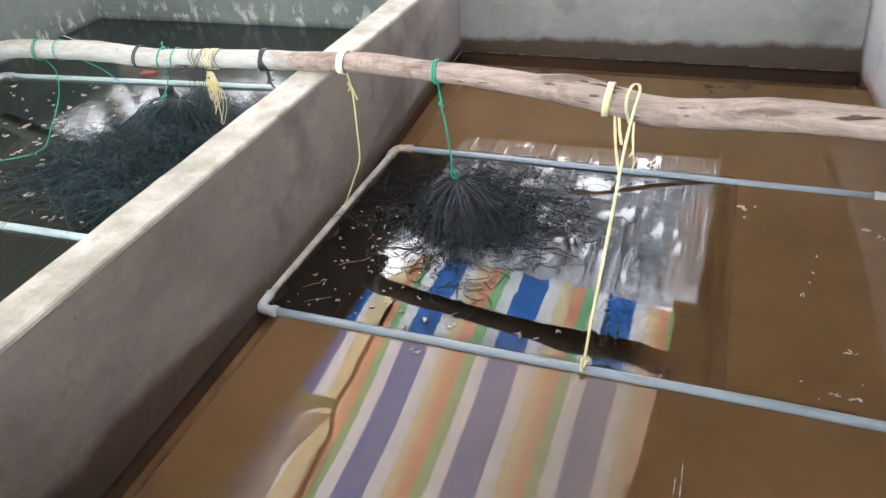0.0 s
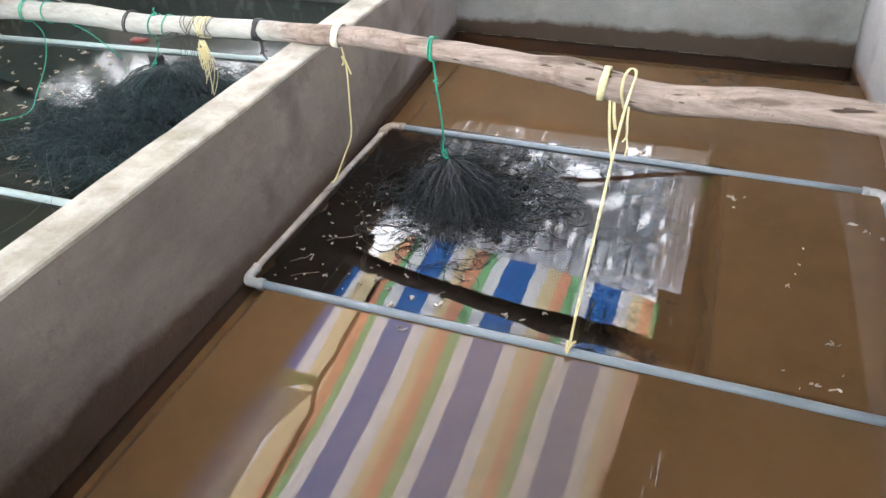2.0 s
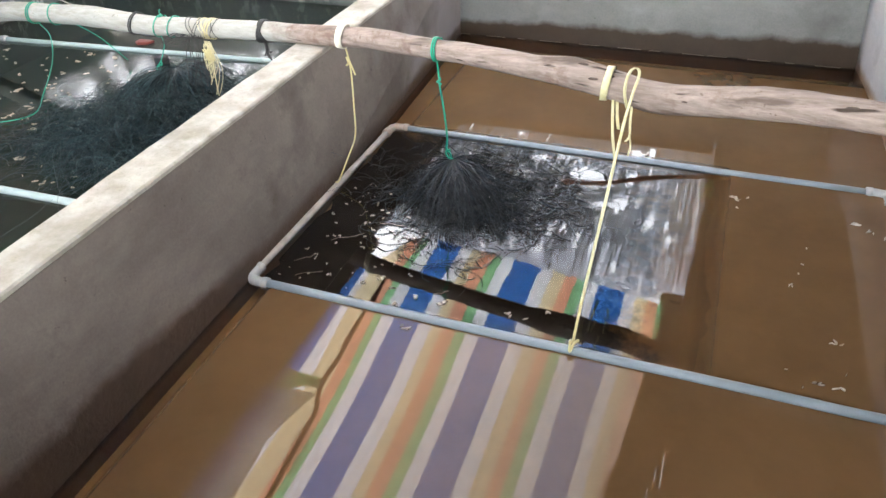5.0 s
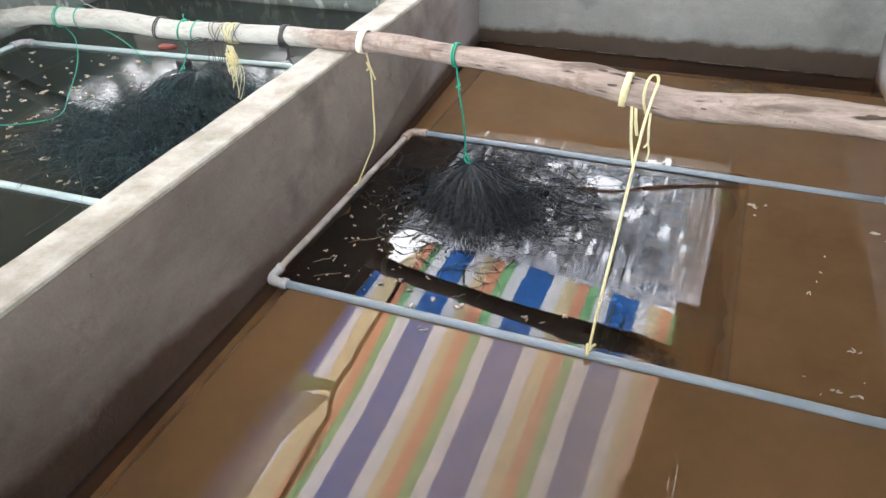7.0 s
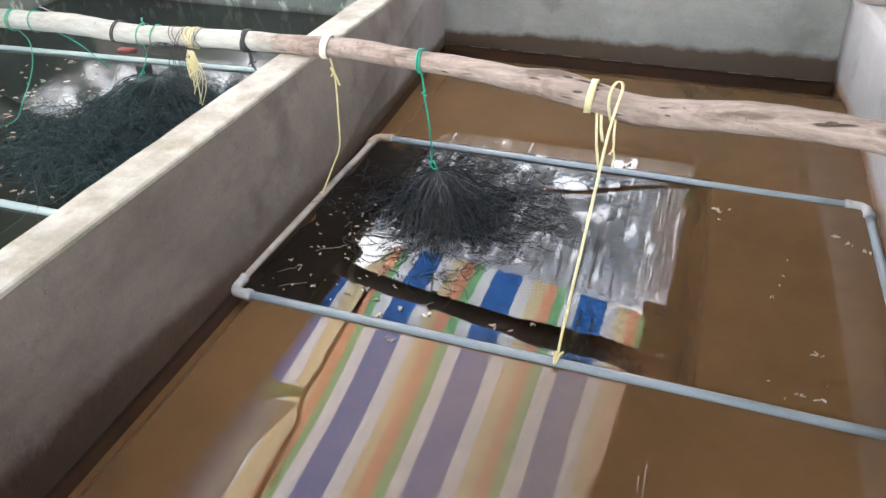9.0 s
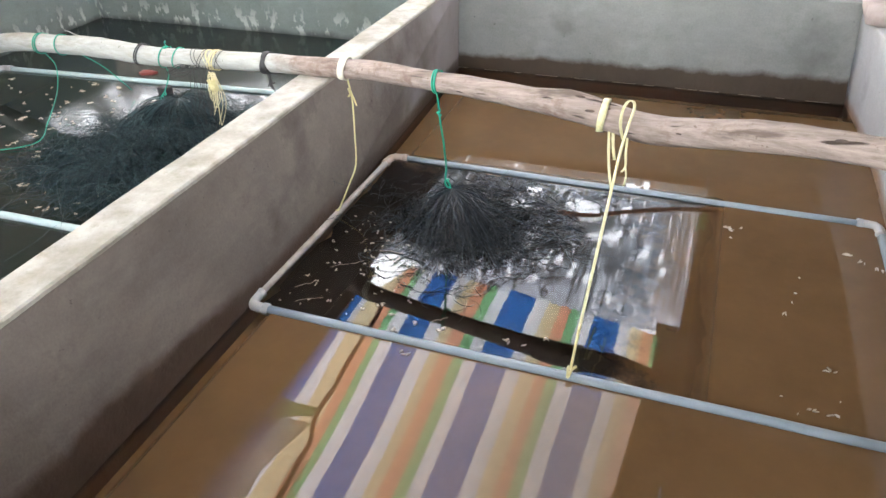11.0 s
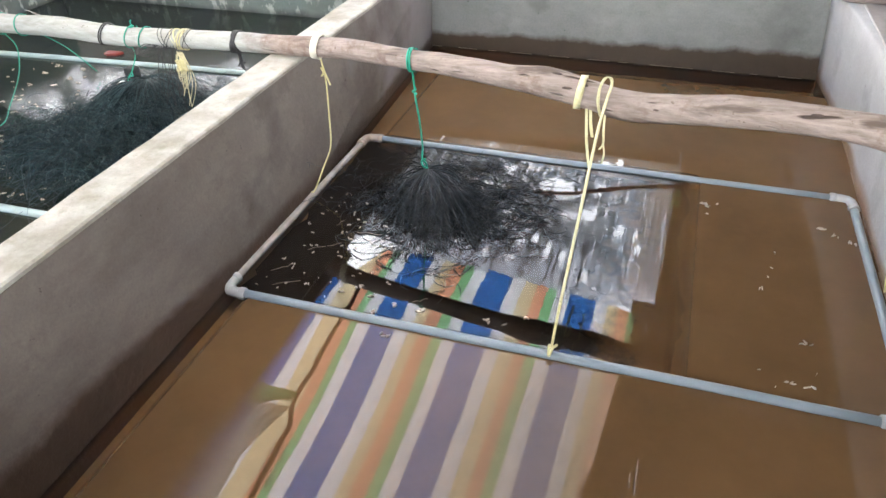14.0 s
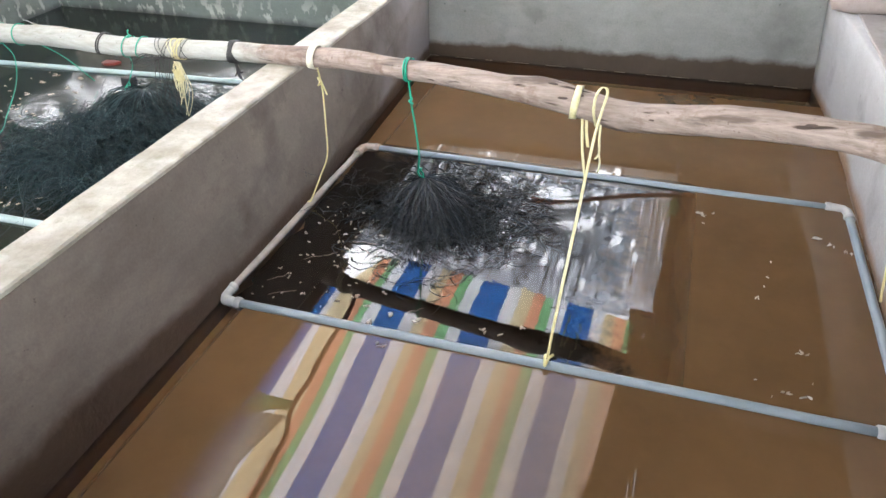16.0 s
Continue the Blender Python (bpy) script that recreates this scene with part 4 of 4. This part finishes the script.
def curls(centre, count, reach, seed, thick, squeeze=(1, 1), size=0.045, high=0.012, clump=0.0):
    """Loose curled ends floating round the brush, half sunk."""
    rnd = random.Random(seed)
    b = bmesh.new()
    for i in range(count):
        a, q = rnd.uniform(0, 6.283), reach * min(1.05, abs(rnd.gauss(0, 0.5)) ** 0.9)
        x, y = centre[0] + q * math.cos(a) * squeeze[0], centre[1] + q * math.sin(a) * squeeze[1]
        dense = noise.noise((x * 7, y * 7, seed))
        if clump and dense < -0.28:
            continue
        h, turn, step = rnd.uniform(0, 6.283), rnd.uniform(-0.55, 0.55), size * rnd.uniform(0.12, 0.3)
        lift = rnd.uniform(0.0, high) * max(0.15, 1 + clump * dense if clump else 1)
        pts = []
        for k in range(8):
            pts.append((x, y, centre[2] + lift * math.sin(k / 7 * math.pi) + 0.0008))
            h += turn + rnd.uniform(-0.3, 0.3)
            x, y = x + step * math.cos(h), y + step * math.sin(h)
        sweep(b, pts, thick * rnd.uniform(0.6, 1.1), 3, False)
    return b


def move_up(b, z):
    bmesh.ops.translate(b, verts=b.verts, vec=(0, 0, z))
    return b


brush = thing("spawning_brush", "black nylon bristle brush on green twine, fanned over brown water", "brush", "spawning brushes")
part("bristle_fan", bristles((0.304, 0.589, 0.062), 300, 0.36, -1.08, 21, 0.055, 0.0013, 0.38), M_BRISTLE, brush)["kind"] = "stuff"
part("loose_bristle", curls((0.50, 0.50, 0.0), 260, 0.26, 23, 0.0008, (1.0, 0.8)), M_BRISTLE, brush)["kind"] = "stuff"
part("loose_bristle", curls((0.35, 0.53, 0.0), 1500, 0.34, 22, 0.0009, (0.95, 0.8), 0.055, 0.016, 1.2), M_BRISTLE, brush)["kind"] = "stuff"
part("loose_bristle", curls((0.455, 0.20, 0.0), 15, 0.085, 24, 0.0009, (1.0, 0.9), 0.07, 0.004), M_BRISTLE, brush)["kind"] = "stuff"
part("loose_bristle", curls((0.30, 0.27, 0.0), 20, 0.10, 25, 0.0009, (1.0, 0.8), 0.07, 0.004), M_BRISTLE, brush)["kind"] = "stuff"

brush_l = thing("spawning_brush", "large dark green-black bristle brush spread over green water", "brush", "spawning brushes")
part("bristle_fan", move_up(bristles((-0.74, 0.74, 0.085), 420, 0.44, -1.0, 31, 0.09, 0.0013, 0.9), LEVEL), M_BRISTLE_L, brush_l)["kind"] = "stuff"
part("loose_bristle", curls((-0.60, 0.56, LEVEL), 4600, 0.48, 32, 0.0007, (0.85, 0.6), 0.12, 0.06, 2.2), M_BRISTLE_L, brush_l)["kind"] = "stuff"
part("loose_bristle", curls((-0.70, 0.36, LEVEL), 2000, 0.44, 33, 0.0007, (0.9, 0.5), 0.13, 0.035, 3.0), M_BRISTLE_L, brush_l)["kind"] = "stuff"


def sunken_net(x0, x1, y0, y1, z, seed):
    """Dark net sagging under the surface, ragged at its edge."""
    b = bmesh.new()
    nx, ny = 40, 34
    g = []
    for i in range(nx + 1):
        row = []
        for j in range(ny + 1):
            u, v = i / nx * 2 - 1, j / ny * 2 - 1
            edge = 1 + 0.06 * noise.noise((u * 2.5, v * 2.5, seed)) + 0.03 * noise.noise((u * 9, v * 9, seed))
            x, y = (x0 + x1) / 2 + u * (x1 - x0) / 2 * edge, (y0 + y1) / 2 + v * (y1 - y0) / 2 * edge
            row.append(b.verts.new((min(max(x, x0), x1 + 0.1), min(max(y, y0), y1 + 0.02), z + 0.006 * noise.noise((x * 8, y * 8, seed)))))
        g.append(row)
    for i in range(nx):
        for j in range(ny):
            b.faces.new((g[i][j], g[i + 1][j], g[i + 1][j + 1], g[i][j + 1]))
    return b


tagged(smooth(part("sunken_net", sunken_net(0.008, 1.02, 0.005, 0.835, -0.011, 1), M_NET_SUNK)), "dark fine net sheet sunk just under the brown water", "net")


# ---- twine ----
def twine(name, label, mat, lines, r, group):
    top = thing(name, label, "twine", group)
    for i, pts in enumerate(lines):
        smooth(part("strand", sweep(bmesh.new(), curve_through(pts, 8), r, 7), mat, top))
    return top


def loop_round_pole(x, turns, gap, tilt=0.0):
    """Coils of twine round the pole."""
    pts = []
    for k in range(turns * 12 + 1):
        a = 2 * math.pi * k / 12 + 1.0
        xx = x + (k / 12 - turns / 2) * gap + tilt * math.sin(a)
        c, r = pole_at(xx)
        pts.append((xx, c.y + (r * 1.05 + 0.002) * math.cos(a), c.z + (r * 1.05 + 0.002) * math.sin(a)))
    return pts


def ribbon(points, width, axis, thick=0.0012):
    """A flat band along points, as wide as width along axis."""
    pts = [Vector(p) for p in points]
    w = Vector(axis).normalized() * width / 2
    b = bmesh.new()
    rows = []
    for i, p in enumerate(pts):
        d = (pts[min(i + 1, len(pts) - 1)] - pts[max(i - 1, 0)]).normalized()
        n = d.cross(w).normalized() * thick
        k = 1 + 0.15 * noise.noise((i * 0.8, width * 99, 0))
        rows.append([b.verts.new(p + w * k + n), b.verts.new(p - w * k + n), b.verts.new(p - w * k - n), b.verts.new(p + w * k - n)])
    for u, v in zip(rows, rows[1:]):
        for k in range(4):
            b.faces.new((u[k], u[(k + 1) % 4], v[(k + 1) % 4], v[k]))
    b.faces.new(rows[0]), b.faces.new(rows[-1][::-1])
    bmesh.ops.recalc_face_normals(b, faces=b.faces)
    return b


def band_round_pole(x, slant):
    """Points of a closed turn round the pole, slanting along it."""
    pts = []
    for k in range(25):
        a = 2 * math.pi * k / 24
        xx = x + slant * math.sin(a)
        c, r = pole_at(xx)
        pts.append((xx, c.y + (r * 1.07 + 0.0025) * math.cos(a), c.z + (r * 1.07 + 0.0025) * math.sin(a)))
    return pts


def on_pole(x, a):
    c, r = pole_at(x)
    return (x, c.y + r * 1.05 * math.cos(a), c.z + r * 1.05 * math.sin(a))


twine("green_twine", "green twine tied round the pole, holding the brush", M_GREEN,
      [loop_round_pole(0.285, 2, 0.007), [on_pole(0.285, -1.8), (0.287, 0.552, 0.325), (0.283, 0.565, 0.29), (0.289, 0.572, 0.22), (0.292, 0.58, 0.135), (0.288, 0.583, 0.098), (0.298, 0.586, 0.08), (0.299, 0.59, 0.06)],
       [(0.284, 0.556, 0.325), (0.291, 0.55, 0.317), (0.281, 0.552, 0.31), (0.29, 0.556, 0.303), (0.283, 0.56, 0.297)],
       [(0.298, 0.585, 0.095), (0.287, 0.58, 0.088), (0.293, 0.578, 0.074), (0.304, 0.583, 0.066), (0.313, 0.58, 0.058)]], 0.0026, "brush twines")
tie = twine("yellow_twine", "thin yellow twine from the pole to the frame's side pipe", M_YELLOW,
            [[on_pole(-0.002, -1.6), (0.0, 0.60, 0.33), (0.012, 0.585, 0.29), (0.022, 0.56, 0.21), (0.028, 0.536, 0.125), (0.018, 0.50, 0.075), (0.004, 0.455, 0.02), (0.0, 0.44, 0.02)],
             [(0.004, 0.595, 0.325), (0.016, 0.588, 0.305), (0.026, 0.582, 0.288)], [(0.0, 0.588, 0.335), (0.007, 0.584, 0.322), (0.001, 0.584, 0.312), (0.008, 0.588, 0.318)]], 0.0024, "frame twines")
smooth(part("band", ribbon(band_round_pole(-0.006, 0.004), 0.022, (1, -0.18, 0)), M_RIBBON_PALE, tie, "flat cream band round the pole"))
tie = twine("yellow_twine", "bright yellow twine looped over the pole, tied to a pipe", M_YELLOW,
            [[(0.777, 0.08, 0.08), (0.777, 0.0, 0.021)], [(0.77, 0.018, 0.012), (0.772, 0.0, 0.0215), (0.775, -0.015, 0.012), (0.78, 0.0, 0.022), (0.786, 0.014, 0.02)]], 0.003, "frame twines")
smooth(part("band", ribbon(band_round_pole(0.728, 0.005), 0.017, (1, -0.15, 0.1)), M_RIBBON, tie, "flat pale yellow band round the pole"))
for line, w in (([(0.783, 0.44, 0.35), (0.776, 0.425, 0.39), (0.777, 0.425, 0.425), (0.786, 0.43, 0.446), (0.798, 0.432, 0.446), (0.801, 0.43, 0.43), (0.795, 0.415, 0.40), (0.787, 0.37, 0.34), (0.782, 0.24, 0.215), (0.778, 0.12, 0.11), (0.777, 0.07, 0.072)], 0.0062),
                ([(0.748, 0.46, 0.36), (0.752, 0.445, 0.335), (0.757, 0.44, 0.29), (0.764, 0.436, 0.25), (0.771, 0.434, 0.215)], 0.006),
                ([(0.757, 0.46, 0.36), (0.763, 0.445, 0.325), (0.770, 0.44, 0.295)], 0.007),
                ([(0.792, 0.455, 0.36), (0.794, 0.44, 0.32), (0.797, 0.435, 0.285), (0.79, 0.432, 0.27)], 0.005),
                ([(0.797, 0.435, 0.285), (0.802, 0.432, 0.26), (0.799, 0.43, 0.235)], 0.004)):
    smooth(part("ribbon", ribbon(curve_through(line, 6), w, (1, -0.18, 0.1)), M_RIBBON, tie))
twine("yellow_twine", "yellow twine hanging to the frame's end pipe", M_YELLOW,
      [loop_round_pole(1.42, 2, 0.007), [on_pole(1.42, -1.7), (1.425, 0.36, 0.3), (1.437, 0.38, 0.2), (1.447, 0.40, 0.125), (1.457, 0.40, 0.05), (1.462, 0.398, 0.02)]], 0.003, "frame twines")
twine("black_twine", "black twine wound round the pole", M_BLACK,
      [loop_round_pole(-0.29, 3, 0.004, 0.009), [on_pole(-0.283, -1.9), (-0.278, 0.63, 0.318), (-0.27, 0.625, 0.308), (-0.262, 0.625, 0.312)], [on_pole(-0.287, -1.9), (-0.284, 0.628, 0.312), (-0.29, 0.625, 0.296)], loop_round_pole(-0.83, 2, 0.009, 0.012), loop_round_pole(-0.278, 2, 0.006, -0.012), loop_round_pole(-0.284, 3, 0.004, 0.004), [on_pole(-0.282, -1.7), (-0.272, 0.62, 0.305), (-0.262, 0.618, 0.285), (-0.27, 0.615, 0.27)], [on_pole(-0.284, -1.9), (-0.276, 0.618, 0.31), (-0.268, 0.615, 0.295), (-0.258, 0.614, 0.288)]], 0.0021, "pole ties")
rnd = random.Random(41)
tangle = [loop_round_pole(-0.50, 3, 0.010, 0.014), loop_round_pole(-0.51, 2, 0.013, -0.017), loop_round_pole(-0.495, 1, 0.008, 0.024)]
for k in range(14):
    c, r = pole_at(-0.50)
    low = rnd.uniform(0.13, 0.26)
    x = -0.50 + rnd.uniform(-0.012, 0.012)
    w = rnd.uniform(0.004, 0.017)
    yy = c.y - r * 1.1
    tangle.append([(x, yy, 0.315), (x + w + 0.3 * (0.31 - low) * 0.3, yy - 0.006, (0.31 + low) / 2), (x + w * 0.7 - 0.01, yy - 0.012, low), (x - w * 0.4, yy - 0.008, low + 0.02), (x - w * 0.3, yy - 0.003, (0.31 + low) / 2 + 0.02), (x + 0.004, yy, 0.31)])
for k in range(5):
    c, r = pole_at(-0.50)
    q = [(-0.497 + rnd.uniform(-0.012, 0.012), c.y - r - 0.008 + rnd.uniform(-0.008, 0.004), 0.285 - 0.012 * k + rnd.uniform(-0.012, 0.012)) for _ in range(6)]
    tangle.append(q)
twine("cream_twine", "tangled cream and yellow twine hanging from the pole", M_CREAM, tangle[:15], 0.0009, "pole ties")
c, r = pole_at(-0.50)
rnd = random.Random(43)
twine("yellow_twine", "yellow knot of twine hanging under the pole", M_YELLOW,
      [[(-0.497 + rnd.uniform(-0.014, 0.014), c.y - r - 0.01 + rnd.uniform(-0.01, 0.006), 0.275 + rnd.uniform(-0.02, 0.02)) for _ in range(7)] for _ in range(6)] + [loop_round_pole(-0.495, 2, 0.012, 0.010), loop_round_pole(-0.502, 1, 0.010, -0.016)], 0.0016, "pole ties")
rnd = random.Random(44)
snarl = [loop_round_pole(-0.545, 2, 0.012, 0.022), loop_round_pole(-0.56, 2, 0.015, -0.014), loop_round_pole(-0.475, 1, 0.012, 0.020), loop_round_pole(-0.465, 1, 0.010, -0.012)]
for k in range(9):
    x = -0.56 + rnd.uniform(-0.03, 0.05)
    c, r = pole_at(x)
    low = rnd.uniform(0.12, 0.27)
    yy = c.y - r - 0.006
    snarl.append([(x, yy + 0.01, c.z - r * 0.3), (x + rnd.uniform(-0.02, 0.01), yy, (low + 0.3) / 2), (x + rnd.uniform(-0.02, 0.02), yy - 0.01, low), (x + rnd.uniform(-0.01, 0.03), yy - 0.004, low + 0.04)])
for k in range(4):
    snarl.append([on_pole(-0.57, -2.4 + 0.3 * k), (-0.61, pole_y(-0.61) - 0.045, 0.29 + 0.012 * k), (-0.66 - 0.01 * k, pole_y(-0.66) - 0.04, 0.285), (-0.63, pole_y(-0.63) - 0.042, 0.30 + 0.008 * k), (-0.58, pole_y(-0.58) - 0.04, 0.325)])
twine("black_twine", "tangled black twine round the pole", M_BLACK, snarl, 0.0011, "pole ties")
twine("green_twine", "green twine tied round the pole above green water", M_GREEN,
      [[on_pole(-0.705, 1.3), (-0.708, pole_y(-0.7), 0.365), (-0.703, pole_y(-0.7), 0.376), (-0.709, pole_y(-0.7), 0.372)], [on_pole(-0.712, 1.8), (-0.704, pole_y(-0.7), 0.355), (-0.714, pole_y(-0.7), 0.352), (-0.705, pole_y(-0.7), 0.36)], loop_round_pole(-0.72, 1, 0.012, 0.01), loop_round_pole(-0.66, 1, 0.006, 0.012), [on_pole(-0.73, -1.6), (-0.75, 0.73, 0.25), (-0.77, 0.72, 0.20), (-0.78, 0.70, 0.17), (-0.745, 0.735, LEVEL + 0.07)],
       [(-0.775, 0.72, 0.195), (-0.765, 0.71, 0.185), (-0.785, 0.715, 0.18), (-0.77, 0.705, 0.172)]], 0.0019, "brush twines")
twine("green_twine", "long green twine hanging slack to the green water", M_GREEN,
      [loop_round_pole(-1.36, 2, 0.012, 0.006), [on_pole(-1.36, -1.6), (-1.33, 0.80, 0.20), (-1.27, 0.72, 0.14), (-1.17, 0.56, 0.10), (-1.10, 0.44, LEVEL + 0.012), (-1.2, 0.36, LEVEL + 0.004), (-1.35, 0.31, LEVEL + 0.002)], loop_round_pole(-1.24, 1, 0.006),
       [on_pole(-1.18, -1.2), (-1.14, 0.84, 0.2), (-1.10, 0.9, LEVEL + 0.02)]], 0.0019, "brush twines")


# ---- floating husks ----
def husk(x, y, z, size, seed, mat=M_FLAKE, lobes=1):
    """A dead husk: one or more thin, crumpled, ragged lobes."""
    rnd = random.Random(seed)
    b = bmesh.new()
    for lobe in range(lobes):
        k = rnd.randint(7, 10)
        a0, thin = rnd.uniform(0, 6.28), rnd.uniform(0.16, 0.5)
        ox, oy = (rnd.uniform(-1, 1) * size * 1.1, rnd.uniform(-0.6, 0.6) * size) if lobe else (0, 0)
        ring = []
        for i in range(k):
            a = 2 * math.pi * i / k
            r = 0.75 * size * rnd.uniform(0.4, 1.35) * (0.8 if lobe else 1)
            u, v = r * math.cos(a), r * math.sin(a) * thin
            ring.append((ox + u * math.cos(a0) - v * math.sin(a0), oy + u * math.sin(a0) + v * math.cos(a0)))
        low = [b.verts.new((x + u, y + v, z + 0.0006)) for u, v in ring]
        up = [b.verts.new((x + ox + (u - ox) * 0.85, y + oy + (v - oy) * 0.85, z + 0.0016 + 0.0025 * rnd.random())) for u, v in ring]
        c = b.verts.new((x + ox, y + oy, z + 0.0028))
        for i in range(k):
            b.faces.new((low[i], low[(i + 1) % k], up[(i + 1) % k], up[i]))
            b.faces.new((up[i], up[(i + 1) % k], c))
    tagged(part("husk", b, mat), "pale brown dead husk flake floating on the water", "flake", "floating flakes")


spots = [(1.06, 0.712, 0.016), (1.075, 0.70, 0.011), (1.10, 0.72, 0.01), (1.075, 0.66, 0.006), (1.286, 0.192, 0.012), (1.275, 0.185, 0.007), (1.36, 0.665, 0.016), (1.385, 0.64, 0.012), (1.42, 0.62, 0.015),
         (1.20, 0.36, 0.010), (1.24, 0.52, 0.006), (1.23, 0.45, 0.007), (1.22, 0.41, 0.005), (1.25, 0.06, 0.013), (1.28, 0.055, 0.012), (1.22, 0.04, 0.006), (1.19, 0.08, 0.005), (1.30, 0.10, 0.005),
         (0.36, 0.02, 0.012), (0.40, 0.06, 0.013), (0.47, 0.06, 0.014), (0.62, 0.07, 0.013), (0.66, 0.065, 0.009), (0.30, 0.10, 0.012), (0.42, -0.045, 0.014), (0.70, 0.10, 0.01)]
for i, (x, y, s) in enumerate(spots):
    husk(x, y, 0.0, s * 0.9, 100 + i, M_FLAKE, 3 if s > 0.009 else 1)
rnd = random.Random(8)
for i in range(85):
    x, y = rnd.uniform(0.03, 0.36), rnd.uniform(0.03, 0.50)
    if x < 0.05 + 0.0 * y or x + y > 0.62:
        continue
    husk(x, y, 0.0, rnd.uniform(0.0025, 0.008) * (1.9 if i % 6 == 0 else 1), 300 + i, M_FLAKE, 1 + i % 2)
for i in range(120):
    husk(rnd.uniform(-1.75, -0.9), rnd.uniform(0.12, 0.97), LEVEL, rnd.uniform(0.005, 0.018), 500 + i, M_FLAKE_L, 1 + i % 3)
for i in range(26):
    husk(rnd.uniform(-0.9, -0.45), rnd.uniform(0.1, 0.3), LEVEL, rnd.uniform(0.006, 0.018), 700 + i, M_FLAKE_L)

straw = random.Random(83)
for x, y, a, l in ((0.105, 0.20, 0.75, 0.05), (0.15, 0.235, 0.6, 0.035), (0.20, 0.31, 0.15, 0.06), (0.06, 0.10, 0.8, 0.05), (0.26, 0.27, 2.4, 0.03), (0.13, 0.33, 1.2, 0.03), (0.085, 0.045, 0.5, 0.07), (0.44, 0.085, 0.5, 0.03)):
    pts = [(x + l * k / 4 * math.cos(a) + straw.uniform(-0.005, 0.005), y + l * k / 4 * math.sin(a) + straw.uniform(-0.005, 0.005), 0.001) for k in range(5)]
    tagged(smooth(part("straw", sweep(bmesh.new(), curve_through(pts, 3), 0.0007, 6), M_SCUM)), "pale thin straw floating on dark water", "straw", "floating straws")

b = bmesh.new()
for i, (x, y) in enumerate([(-1.24, 1.10), (-1.215, 1.085), (-1.18, 1.10), (-1.165, 1.125), (-1.20, 1.135), (-1.235, 1.125)]):
    b.verts.new((x, y, LEVEL + 0.006 + 0.003 * (i % 2)))
b.verts.ensure_lookup_table()
f = b.faces.new(b.verts[:])
bmesh.ops.extrude_face_region(b, geom=[f])
for v in b.verts[6:]:
    v.co.z -= 0.008
bmesh.ops.recalc_face_normals(b, faces=b.faces)
tagged(part("plastic_scrap", b, M_RED), "red plastic scrap floating on green water", "scrap")
b = prism(bmesh.new(), [(-1.01, 0.93), (-0.965, 0.925), (-0.96, 0.965), (-1.0, 0.975)], LEVEL - 0.03, LEVEL + 0.03, 0.008)
tagged(part("float_block", b, M_BLACK), "dark weathered float block standing in green water", "float")

rnd = random.Random(52)
twine("black_twine", "scrap of black twine lying on the wall coping", M_BLACK,
      [[(1.44 + rnd.uniform(-0.03, 0.08), 1.66 + rnd.uniform(-0.05, 0.04), 0.372 + rnd.uniform(0, 0.03)) for _ in range(6)] for _ in range(4)], 0.0025, "pole ties")


def motions():
    """The ripples rock to and fro on both tanks."""
    for ob, (cx, cy, _), z, swing in ((RIPPLE_1, DISC_1, 0.0, 1.6), (RIPPLE_2, DISC_2, LEVEL, 2.5)):
        walk(ob, [(0.25 * k, pose(cx, cy, z, 0, 0, swing * math.sin(1.1 * k) + 0.6 * swing * math.sin(0.43 * k))) for k in range(65)])


motions()
